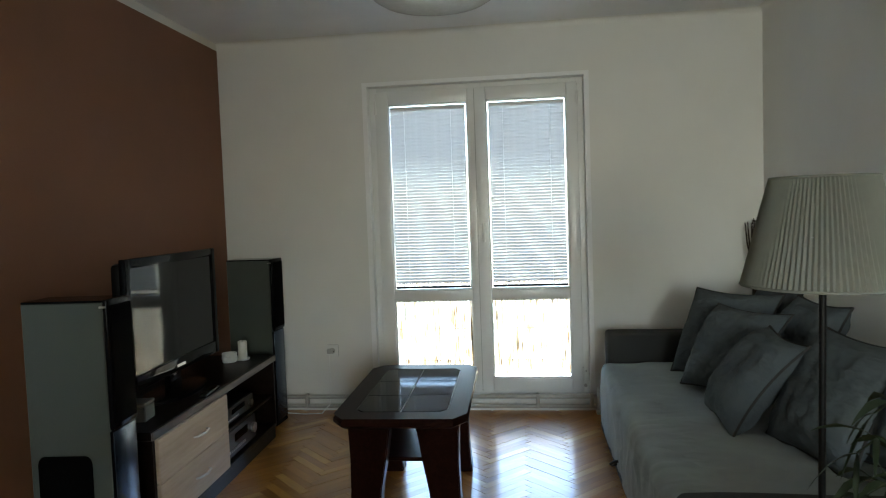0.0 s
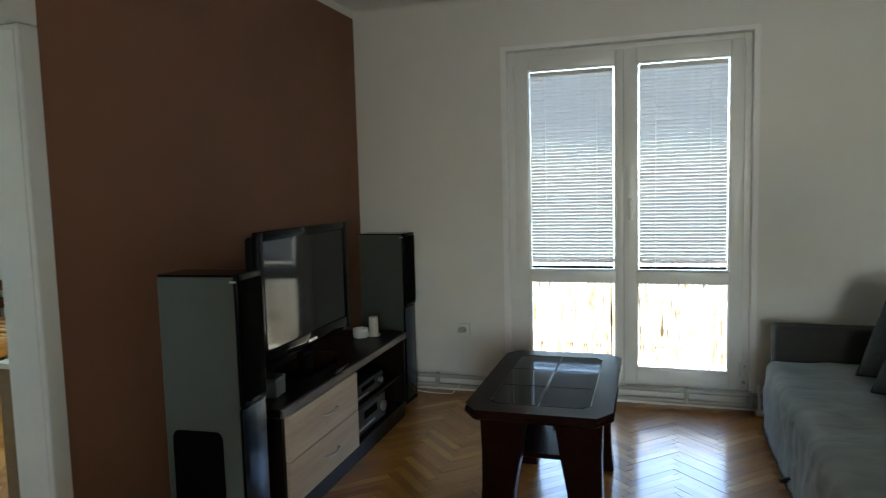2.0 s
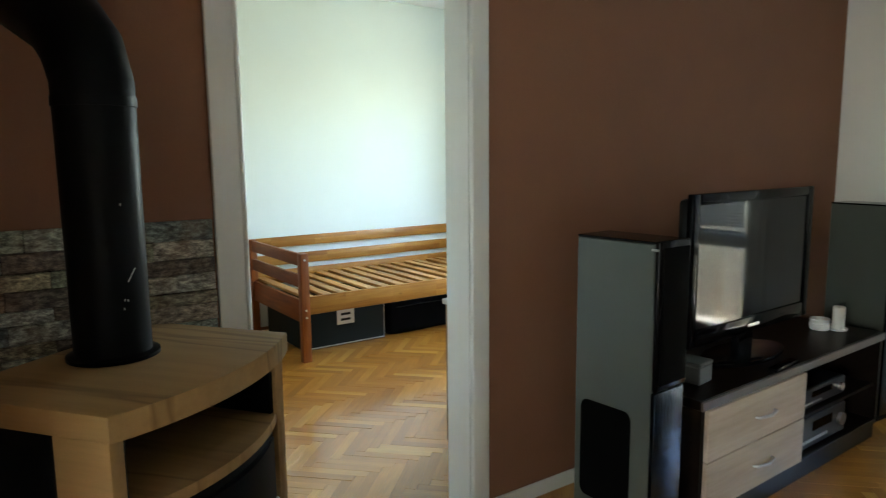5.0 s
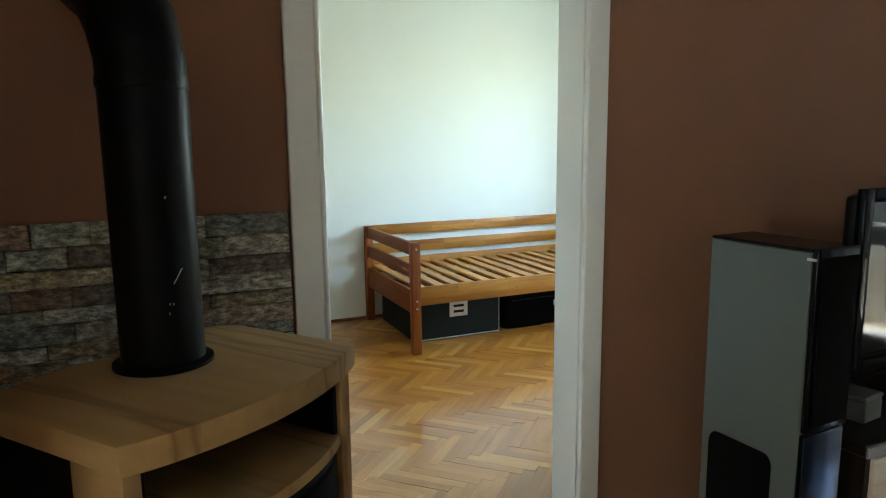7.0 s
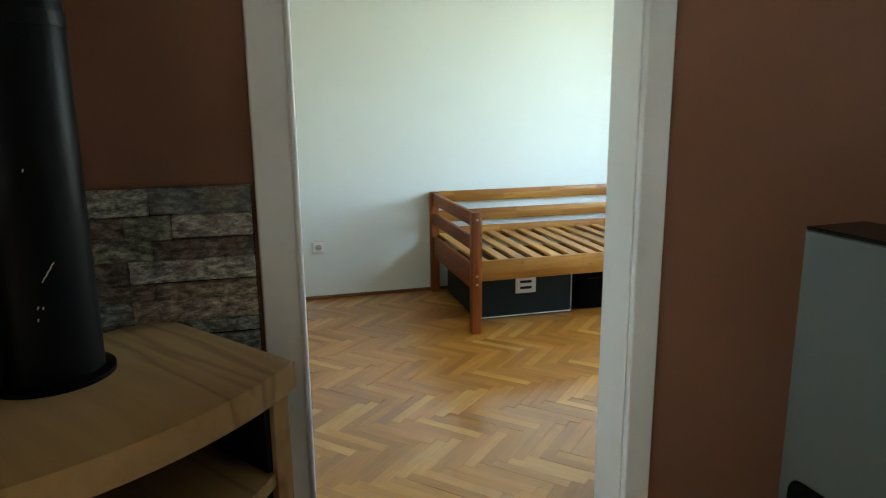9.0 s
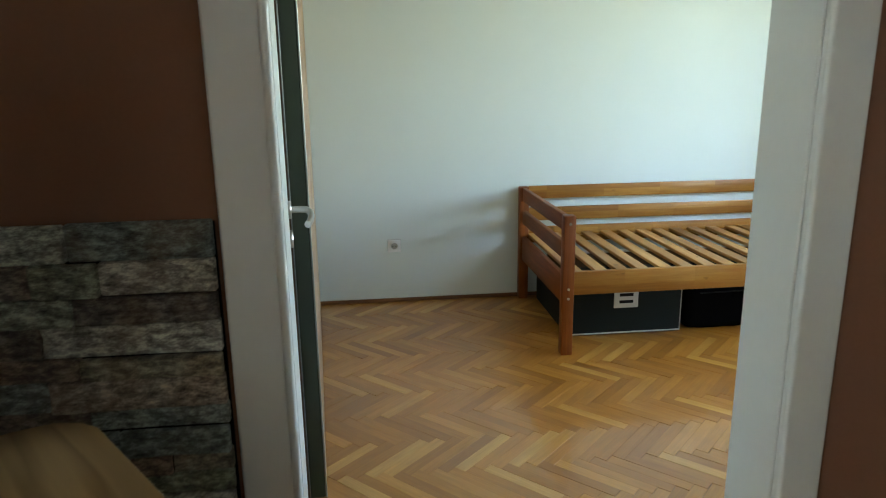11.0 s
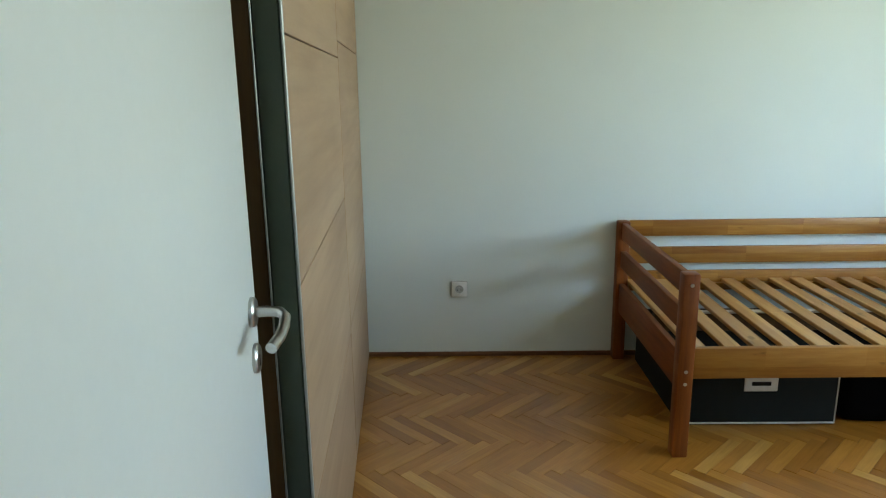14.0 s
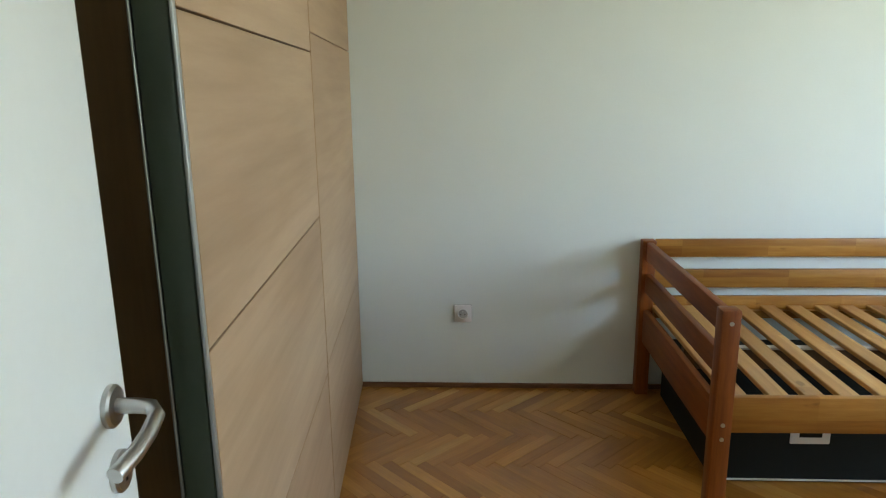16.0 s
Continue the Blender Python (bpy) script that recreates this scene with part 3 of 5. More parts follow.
structure("trim_sill", cuboid(OX0, 4.785, OZ0 - 0.025, OX1, 4.864, OZ0 + 0.002, 0.004), M_PVC, "low white threshold under the balcony door", "trim")


def blind(g, parent_name, tilt):
    x0, x1 = g[0] + 0.017, g[1] - 0.016
    b = thing(parent_name, pose((x0 + x1) / 2, 4.858, ZU[1]), "lowered venetian blind with pale grey slats in the balcony door", "blind", "blinds in the balcony door")
    w = (x1 - x0) / 2
    part("head_rail", cuboid(-w, -0.012, -0.045, w, 0.012, -0.02, 0.002), M_WHITE, b)
    part("bottom_rail", cuboid(-w, -0.011, -1.285, w, 0.011, -1.270, 0.003), M_BLACK, b, "dark bottom rail")
    bm = bmesh.new()
    rows = []
    for k in range(5):
        q = (k / 4 - 0.5)
        rows.append([bm.verts.new((sx * w, q * 0.025, 0.0022 * (1 - 4 * q * q))) for sx in (-1, 1)])
    for a, c in zip(rows, rows[1:]):
        bm.faces.new((a[0], a[1], c[1], c[0]))
    me = mesh_of("slat", bm, M_SLAT)
    rng = random.Random(3)
    n = 57
    for k in range(n):
        ob = new("slat", me)
        ob.parent = b
        ob.matrix_basis = pose(rng.uniform(-0.0008, 0.0008), 0, -0.055 - k * (1.205 / n), tilt + rng.uniform(-0.3, 0.3), 0, rng.uniform(-0.02, 0.04))
    for sx in (-0.62, 0.62):
        part("cord", tube([(sx * w, -0.0135, -0.03), (sx * w, -0.0135, -1.275)], 0.0012, 6), M_WHITE, b)
    part("pull_chain", tube([(-w - 0.008, -0.016, -0.03), (-w - 0.010, -0.018, -0.98), (-w - 0.004, -0.018, -1.02), (-w + 0.002, -0.018, -0.98), (-w + 0.001, -0.016, -0.03)], 0.0018, 6), M_WHITE, b)
    return b


blind(GL[0], "venetian_blind", -53)
blind(GL[1], "venetian_blind", -53)

# ---- balcony screen ----
fence = thing("reed_screen", pose(0, 6.02, -0.04), "sunlit straw-coloured reed screen tied along the balcony rail", "screen")
rng = random.Random(8)
bm = bmesh.new()
for layer in (0.0, 0.02):
    x = -2.4
    while x < 2.2:
        r = rng.uniform(0.0035, 0.0075)
        lean, top, y = rng.uniform(-0.025, 0.025), rng.uniform(0.78, 0.85), layer + rng.uniform(-0.006, 0.006)
        tube([(x, y, 0.0), (x + lean * 0.5 + rng.uniform(-0.004, 0.004), y + rng.uniform(-0.006, 0.006), top * 0.5), (x + lean, y, top)], [r, r * 0.9, r * 0.6], 5, bm)
        x += r * 1.9 + (rng.uniform(0.0, 0.004) if rng.random() < 0.85 else rng.uniform(0.006, 0.02))
reeds = part("reeds", bm, M_REED, fence)
reeds["kind"] = "stuff"
for z in (0.12, 0.40, 0.68):
    part("tie_wire", tube([(-2.4, -0.018, z), (0, -0.02, z + 0.004), (2.2, -0.018, z)], 0.0018, 6), M_TWIG, fence)
rail = thing("balcony_railing", pose(0, 6.11, -0.04), "dark steel balcony railing behind the reeds", "railing")
for z in (0.08, 0.79):
    part("rail", cuboid(-2.5, -0.015, z, 2.3, 0.015, z + 0.03), M_BLACK, rail)
for k in range(33):
    part("baluster", cuboid(-2.5 + k * 0.15, -0.007, 0, -2.486 + k * 0.15, 0.007, 0.79, 0), M_BLACK, rail)

# ---- heating pipes along the window wall ----
pipes = thing("heating_pipes", pose(0, 4.756, 0), "two grey painted heating pipes low along the wall", "pipes")
for z in (0.042, 0.108):
    part("pipe", tube([(-2.15, 0, z), (-1.0, 0.002, z + 0.002), (0.3, 0, z), (1.4, 0, z)], 0.0145, 14), M_PIPE, pipes)
for x in (-1.62, -0.9, 0.0, 0.36):
    part("pipe_clip", cuboid(x - 0.012, -0.016, 0.03, x + 0.012, 0.02, 0.13, 0.003), M_PIPE, pipes)
for dx, dy in ((0.405, -0.016), (0.436, -0.016)):
    part("riser", tube([(dx, dy, 0.0), (dx, dy, 0.16), (dx + 0.004, dy + 0.01, 0.17)], 0.011), M_TRIM, pipes, "short white riser")
part("floor_collar", cuboid(0.385, -0.06, 0.0, 0.47, 0.01, 0.022, 0.006, 2), M_TRIM, pipes, "white floor collar")


def socket(m, label):
    s = thing("wall_socket", m, label, "socket")
    # Grey outline and recess put the shadow round and in the socket into colour.
    part("shade_outline", cuboid(-0.0425, -0.006, -0.0425, 0.0425, 0, 0.0425, 0.002), M_RECESS, s)
    part("plate", cuboid(-0.041, -0.013, -0.041, 0.041, -0.0062, 0.041, 0.005, 2), M_WHITE, s)
    bm = bmesh.new()
    lathe([(0.021, 0.0), (0.024, 0.003), (0.026, 0.0)], 24, bm)
    part("rim", bm, M_WHITE, s, m=pose(0, -0.013, 0, 90))
    part("recess", lathe([(0.0, 0.0005), (0.021, 0.0005)], 24), M_RECESS, s, m=pose(0, -0.0135, 0, 90))
    part("earth_pin", tube([(0, -0.013, 0.011), (0, -0.024, 0.011)], 0.0025, 8), M_CHROME, s)
    for sx in (-0.0095, 0.0095):
        part("contact", lathe([(0.0, 0.0), (0.003, 0.0)], 10), M_BLACK, s, m=pose(sx, -0.0143, -0.004, 90))
    return s


socket(pose(XB, 1.632, 0.378, 0, 0, 90), "white wall socket on the bare bedroom wall")
ls = socket(pose(-1.432, YB, 0.43), "white wall socket with a plug and hanging cord")
part("plug", cuboid(-0.034, -0.045, -0.018, -0.002, -0.0125, 0.018, 0.009, 2), M_RECESS, ls, "grey plug")
cord = [(-1.45, 4.76, 0.415), (-1.448, 4.768, 0.2), (-1.452, 4.742, 0.06), (-1.5, 4.70, 0.006), (-1.62, 4.69, 0.005), (-1.78, 4.72, 0.005)]
solid("power_cord", tube(cord, 0.0032, 8), M_WHITE, "thin white power cord hanging to the floor", "cord")

# ---- doorway and inner door ----
frame_ = thing("door_2", pose(0, 0, 0), "white lacquered inner door standing open into the bedroom", "door", kind="structure")
CAS = 0.088
for y0, y1 in ((1.363 - CAS, 1.365), (2.177, 2.252)):
    part("casing", cuboid(WX + 0.001, y0, 0.0, WX + 0.017, y1, DZ - 0.012, 0.006, 3), M_TRIM, frame_)
    part("casing_back", cuboid(WX2 - 0.017, y0 + (0.004 if y0 > 2 else 0), 0.0, WX2 - 0.001, y1 - (0.02 if y0 < 2 else 0), DZ - 0.012, 0.006, 3), M_TRIM, frame_)
part("casing_bead", tube([(WX + 0.016, 1.359, 0.0), (WX + 0.016, 1.359, DZ - 0.012)], 0.0075, 14), M_TRIM, frame_, "rounded bead")
part("casing_head", cuboid(WX + 0.001, 1.363 - CAS, DZ - 0.0115, WX + 0.0172, 2.252, DZ + 0.078, 0.006, 3), M_TRIM, frame_)
part("casing_head_back", cuboid(WX2 - 0.0172, 1.363 - CAS, DZ - 0.0115, WX2 - 0.001, 2.252, DZ + 0.078, 0.006, 3), M_TRIM, frame_)
part("jamb", cuboid(WX2 - 0.014, DY0 + 0.0005, 0, WX + 0.013, DY0 + 0.014, DZ - 0.013, 0.003), M_TRIM, frame_)
part("jamb", cuboid(WX2 - 0.014, DY1 - 0.014, 0, WX + 0.013, DY1 - 0.0005, DZ - 0.013, 0.003), M_TRIM, frame_)
part("head_jamb", cuboid(WX2 - 0.014, DY0 + 0.014, DZ - 0.014, WX + 0.013, DY1 - 0.014, DZ - 0.0005, 0.003), M_TRIM, frame_)
for y0, y1 in ((DY0 + 0.0135, DY0 + 0.017), (DY1 - 0.019, DY1 - 0.0135)):
    part("door_stop", cuboid(WX2 + 0.035, y0, 0, WX - 0.004, y1, DZ - 0.03, 0.003), M_TRIM, frame_)
part("threshold", cuboid(WX2, DY0 + 0.015, -0.012, WX, DY1 - 0.015, 0.006, 0.004), M_SKIRT, frame_, "flat brown wooden threshold")
LEAF = pose(-2.339, 1.346, 0, 0, 0, 186.4)
leaf = part("door_leaf", cuboid(0.0, 0.0, 0.008, 0.833, 0.04, 1.968, 0.003, 2), M_TRIM, frame_, m=LEAF)


def lever_set(parent, x, side):
    s = -1 if side else 1
    y = 0.0 if side else 0.04
    rose = part("rosette", lathe([(0, 0), (0.026, 0), (0.026, 0.006), (0.023, 0.009), (0.0, 0.009)], 32), M_CHROME, parent, "round steel rosette", m=pose(x, y, 1.05, 90 if s < 0 else -90))
    pts = [(x, y, 1.05), (x, y + s * 0.030, 1.05), (x - 0.004, y + s * 0.050, 1.049), (x - 0.018, y + s * 0.060, 1.045), (x - 0.05, y + s * 0.062, 1.040), (x - 0.085, y + s * 0.059, 1.034), (x - 0.118, y + s * 0.050, 1.028)]
    part("lever", tube(pts, 0.0095, 16), M_CHROME, parent, "curved steel lever")
    part("key_rosette", lathe([(0, 0), (0.026, 0), (0.026, 0.006), (0.023, 0.009), (0.0, 0.009)], 32), M_CHROME, parent, m=pose(x, y, 0.965, 90 if s < 0 else -90))
    part("keyhole", cuboid(x - 0.0025, y + s * 0.0088, 0.952, x + 0.0025, y + s * 0.0096, 0.972, 0), M_BLACK, parent)


lever_set(leaf, 0.784, True)
lever_set(leaf, 0.784, False)
part("lock_plate", cuboid(0.8315, 0.01, 0.90, 0.834, 0.03, 1.12, 0.001), M_CHROME, leaf)
for z in (0.25, 1.72):
    part("hinge", tube([(-2.345, 1.349, z - 0.04), (-2.345, 1.349, z + 0.04)], 0.007), M_CHROME, frame_)

# ---- television corner ----
cab = thing("tv_cabinet", pose(-1.592, 2.735, 0, 0, 0, 91.8), "low dark wenge television cabinet with two pale birch drawers", "cabinet")
CW, CD, CH = 1.485, 0.50, 0.525
part("top", cuboid(-0.005, 0.004, CH - 0.036, CW + 0.005, CD, CH, 0.003), M_WENGE, cab)
part("top_edge", cuboid(-0.005, -0.006, CH - 0.036, CW + 0.005, 0.0035, CH - 0.001, 0.003), M_EDGE, cab, "grey edge band")
part("plinth", cuboid(0.0, 0.015, 0.0, CW, 0.03, 0.075, 0.002), M_WENGE, cab)
part("base_panel", cuboid(0.0, 0.004, 0.075, CW, CD, 0.098, 0.002), M_WENGE, cab)
for x0, x1 in ((0.0, 0.022), (0.722, 0.744), (CW - 0.022, CW)):
    part("side_panel", cuboid(x0, 0.004, 0.0985, x1, CD - 0.01, CH - 0.0365, 0.002), M_WENGE, cab)
part("back_panel", cuboid(0.022, CD - 0.012, 0.0985, CW - 0.022, CD - 0.002, CH - 0.0365, 0), M_WENGE, cab)
for z0, z1 in ((0.104, 0.293), (0.297, 0.486)):
    d = part("drawer", cuboid(0.024, -0.012, z0, 0.72, 0.006, z1, 0.002), M_BIRCH, cab, "pale birch drawer front")
    zc, xc = (z0 + z1) / 2, 0.40
    part("handle", tube([(xc - 0.068, -0.013, zc), (xc - 0.06, -0.027, zc), (xc, -0.040, zc), (xc + 0.06, -0.027, zc), (xc + 0.068, -0.013, zc)], [0.004, 0.0055, 0.006, 0.0055, 0.004], 10), M_CHROME, d, "arched chrome handle")
part("bay_shelf", cuboid(0.7445, 0.02, 0.262, CW - 0.0225, CD - 0.013, 0.276, 0.001), M_WENGE, cab)


def device(name, m, w, d, h, label, parts):
    o = thing(name, m, label, "hi-fi")
    part("case", cuboid(-w / 2, 0.008, 0, w / 2, d, h, 0.003), M_BLACK, o)
    part("front_panel", cuboid(-w / 2, 0, 0.004, w / 2, 0.0078, h - 0.002, 0.002), M_SHEEN, o)
    part("display", cuboid(-w * 0.22, -0.0015, h * 0.52, w * 0.2, 0.001, h * 0.82, 0), M_GLOSS, o)
    for k in range(parts):
        part("button", cuboid(-w * 0.42 + k * 0.026, -0.004, h * 0.2, -w * 0.42 + k * 0.026 + 0.016, 0.001, h * 0.3, 0.001), M_CHROME, o)
    part("volume_knob", tube([(w * 0.38, 0, h * 0.5), (w * 0.38, -0.016, h * 0.5)], h * 0.2, 20), M_CHROME, o)
    for sx in (-1, 1):
        part("foot", cuboid(sx * w * 0.4 - 0.015, 0.03, -0.006, sx * w * 0.4 + 0.015, 0.06, 0.0, 0.001), M_BLACK, o)
    return o


CB = pose(-1.592, 2.735, 0, 0, 0, 91.8)
device("receiver", CB @ pose(0.985, 0.03, 0.105), 0.43, 0.33, 0.14, "black and silver stereo receiver on the lower shelf", 9)
device("disc_player", CB @ pose(0.985, 0.04, 0.282), 0.43, 0.28, 0.085, "black and silver disc player above the receiver", 7)

tv = thing("television", pose(-1.80, 2.895, 0.526, 0, 0, 92.0), "large flat black television with a glossy frame, switched off", "television")
TW, T0, T1 = 0.92, 0.112, 0.70
bm = bmesh.new()
for b in ((0, -0.03, T0, 0.045, 0.0, T1), (TW - 0.045, -0.03, T0, TW, 0.0, T1), (0.045, -0.03, T1 - 0.042, TW - 0.045, 0, T1), (0.045, -0.03, T0, TW - 0.045, 0, T0 + 0.068)):
    cuboid(*b, bevel=0.006, seg=3, bm=bm)
part("bezel", bm, M_GLOSS, tv)
part("screen", cuboid(0.043, -0.022, T0 + 0.066, TW - 0.043, -0.015, T1 - 0.040, 0), M_SCREEN, tv)
part("rear_shell", cuboid(0.02, -0.001, T0 + 0.02, TW - 0.02, 0.055, T1 - 0.02, 0.02, 2), M_BLACK, tv)
part("neck", cuboid(TW / 2 - 0.06, 0.0, 0.012, TW / 2 + 0.06, 0.035, T0 + 0.06, 0.008, 2), M_GLOSS, tv)
oval = [(TW / 2 + 0.26 * math.cos(q), 0.01 + 0.115 * math.sin(q)) for q in (2 * math.pi * k / 40 for k in range(40))]
part("stand_base", prism(oval, 0.0, 0.016, 0.005), M_GLOSS, tv)
# Small chrome bar at the middle of the lower bezel.
part("badge", cuboid(TW / 2 - 0.045, -0.032, T0 + 0.022, TW / 2 + 0.045, -0.0295, T0 + 0.036, 0.001), M_CHROME, tv, "small silver bar low on the frame")


def tower(name, m, label, grille_y):
    s = thing(name, m, label, "loudspeaker", "tower loudspeakers")
    D, W, Hs = 0.320, 0.166, 1.112
    part("cabinet_body", cuboid(0, 0, 0.022, 0.300, W, Hs - 0.008, 0.003), M_SPK, s)
    part("top_plate", cuboid(0.0, 0.0, Hs - 0.0078, 0.300, W, Hs, 0.002), M_GLOSS, s)
    part("upper_baffle", cuboid(0.3005, -0.001, 0.638, D, W + 0.001, Hs + 0.002, 0.012, 3), M_GLOSS, s, "gloss black front")
    part("lower_baffle", cuboid(0.3005, 0.0, 0.022, 0.308, W, 0.636, 0.003, 2), M_GLOSS, s)
    part("lower_front", cuboid(0.3085, 0.004, 0.03, 0.314, W - 0.004, 0.632, 0.003, 2), M_SPKFRONT, s, "satin metal lower front")
    part("front_grille", cuboid(D - 0.002, 0.012, 0.66, D + 0.006, W - 0.012, Hs - 0.02, 0.004, 2), M_GRILLE, s)
    part("plinth", cuboid(-0.006, -0.006, 0, D - 0.01, W + 0.006, 0.0215, 0.004), M_GLOSS, s)
    part("badge", cuboid(D - 0.03, -0.003, Hs - 0.028, D - 0.006, -0.001, Hs - 0.021, 0), M_CHROME, s, "tiny silver badge")
    pts = []
    for cx, cz, a0 in ((0.205, 0.52, 0), (0.055, 0.52, 90), (0.055, 0.235, 180), (0.205, 0.235, 270)):
        for k in range(6):
            q = radians(a0 + 18 * k)
            pts.append((cx + 0.025 * math.cos(q), cz + 0.03 * math.sin(q)))
    part("side_grille", prism(pts, 0.0, 0.006, 0.002), M_GRILLE, s, "rounded black woofer grille", m=pose(0, grille_y, 0, 90))
    return s


tower("tower_speaker", pose(-1.858, 2.388, 0, 0, 0, 4.0), "tall grey tower loudspeaker with gloss black front and side grille", 0.0)
tower("tower_speaker", pose(-2.03, 4.45, 0, 0, 0, -3.0), "tall grey tower loudspeaker standing in the room's corner", 0.172)

candle = thing("pillar_candle", pose(-1.785, 4.085, 0.526), "white pillar candle on a small glass dish", "candle")
part("wax", lathe([(0, 0.008), (0.026, 0.008), (0.027, 0.012), (0.027, 0.112), (0.024, 0.116), (0.015, 0.109), (0, 0.108)], 24), M_WAX, candle)
part("wick", tube([(0, 0, 0.107), (0.002, 0, 0.121)], 0.0012, 6), M_BLACK, candle)
part("dish", lathe([(0, 0), (0.036, 0), (0.043, 0.011), (0.04, 0.011), (0.034, 0.006), (0, 0.006)], 28), M_WHITE, candle)
jar = thing("candle_jar", pose(-1.845, 4.03, 0.526), "squat white ribbed candle jar", "jar")
part("jar_body", lathe([(0, 0), (0.038, 0), (0.044, 0.008), (0.044, 0.016), (0.046, 0.018), (0.046, 0.034), (0.043, 0.036), (0.043, 0.044), (0.045, 0.046), (0.044, 0.055), (0.040, 0.055), (0.039, 0.03), (0, 0.03)], 32), M_WHITE, jar)
parcel = thing("small_box", pose(-1.75, 2.90, 0.526, 0, 0, 8), "small grey patterned box on the cabinet end", "box")
part("box_body", cuboid(-0.05, -0.045, 0, 0.05, 0.055, 0.068, 0.004), M_PAPER, parcel)
part("box_lid", cuboid(-0.052, -0.047, 0.0685, 0.052, 0.057, 0.082, 0.004), M_PAPER, parcel)
remote = thing("remote_control", pose(-1.635, 3.33, 0.526, 0, 0, 96), "slim black remote control lying on the cabinet", "remote")
part("remote_body", cuboid(-0.1, -0.02, 0, 0.1, 0.02, 0.015, 0.004, 2), M_GLOSS, remote)

# ---- coffee table ----
table = thing("coffee_table", pose(-0.620, 3.42, 0, 0, 0, 1.0), "dark mahogany coffee table with chamfered corners and a black tiled top", "table")


def octagon(hw, hl, cx, cy):
    return [(-hw + cx, -hl), (hw - cx, -hl), (hw, -hl + cy), (hw, hl - cy), (hw - cx, hl), (-hw + cx, hl), (-hw, hl - cy), (-hw, -hl + cy)]


outer, inner = octagon(0.281, 0.490, 0.055, 0.08), octagon(0.204, 0.400, 0.03, 0.045)
bm = bmesh.new()
levels = [(0.0, 0.482), (0.012, 0.492), (0.012, 0.508), (-0.002, 0.524), (-0.01, 0.5255)]
rings = []
for grow, z in levels:
    rings.append([bm.verts.new((x + math.copysign(grow, x), y + math.copysign(grow, y), z)) for x, y in outer])
rings.append([bm.verts.new((x, y, 0.5255)) for x, y in inner])
rings.append([bm.verts.new((x, y, 0.517)) for x, y in inner])
for a, b in zip(rings, rings[1:]):
    for k in range(8):
        bm.faces.new((a[k], a[(k + 1) % 8], b[(k + 1) % 8], b[k]))
bm.faces.new(rings[0][::-1])
bm.faces.new(rings[-1])
part("tabletop", bm, M_TABLE, table)
part("grout_bed", prism(octagon(0.203, 0.399, 0.03, 0.045), 0.5175, 0.5215), M_GROUT, table)
for i in range(2):
    for j in range(3):
        x0, x1 = (-0.200, -0.003) if i == 0 else (0.003, 0.200)
        y0 = -0.396 + j * 0.2650
        y1 = y0 + 0.2590
        c = 0.035
        pts = [(x0, y0), (x1, y0), (x1, y1), (x0, y1)]
        if (i, j) == (0, 0): pts = [(x0 + c, y0), (x1, y0), (x1, y1), (x0, y1), (x0, y0 + c)]
        if (i, j) == (1, 0): pts = [(x0, y0), (x1 - c, y0), (x1, y0 + c), (x1, y1), (x0, y1)]
        if (i, j) == (1, 2): pts = [(x0, y0), (x1, y0), (x1, y1 - c), (x1 - c, y1), (x0, y1)]
        if (i, j) == (0, 2): pts = [(x0, y0), (x1, y0), (x1, y1), (x0 + c, y1), (x0, y1 - c)]
        part("tile", prism(pts, 0.5185, 0.5262, 0.0012, 1), M_TILE, table)


def table_leg(sx, sy):
    """A broad slab leg that sweeps outwards towards the floor."""
    bm = bmesh.new()
    rows = []
    for z, xi, xo in ((0.0, 0.112, 0.258), (0.06, 0.116, 0.251), (0.16, 0.106, 0.244), (0.30, 0.080, 0.242), (0.42, 0.062, 0.246), (0.4815, 0.054, 0.252)):
        ya, yb = 0.265, 0.36
        rows.append([bm.verts.new((sx * x, sy * y, z)) for x, y in ((xi, ya), (xo, ya), (xo, yb), (xi, yb))])
    for a, b in zip(rows, rows[1:]):
        for k in range(4):
            bm.faces.new((a[k], a[(k + 1) % 4], b[(k + 1) % 4], b[k]))
    bm.faces.new(rows[0][::-1])
    bm.faces.new(rows[-1])
    bmesh.ops.recalc_face_normals(bm, faces=bm.faces)
    bmesh.ops.bevel(bm, geom=[e for e in bm.edges if e.calc_face_angle(0) > 0.9], offset=0.005, segments=2, affect="EDGES")
    return part("leg", bm, M_TABLE, table)


for sx in (-1, 1):
    for sy in (-1, 1):
        table_leg(sx, sy)
part("shelf", cuboid(-0.19, -0.28, 0.262, 0.19, 0.28, 0.282, 0.004), M_TABLE, table)
mag = thing("remote_control", pose(-0.55, 3.50, 0.283, 0, 0, 80), "black remote control with pale buttons on the table's lower shelf", "remote")
part("remote_body", cuboid(-0.025, -0.08, 0, 0.025, 0.08, 0.02, 0.006, 2), M_BLACK, mag)
for k in range(8):
    part("button", cuboid(-0.016 + (k % 2) * 0.018, -0.07 + (k // 2) * 0.03, 0.0195, -0.004 + (k % 2) * 0.018, -0.055 + (k // 2) * 0.03, 0.0225, 0.001), M_WHITE, mag)

# ---- sofa ----
sofa = thing("sofa_bed", pose(0.36, 2.0, 0), "grey fabric sofa bed with a loose cover and low arms", "sofa")


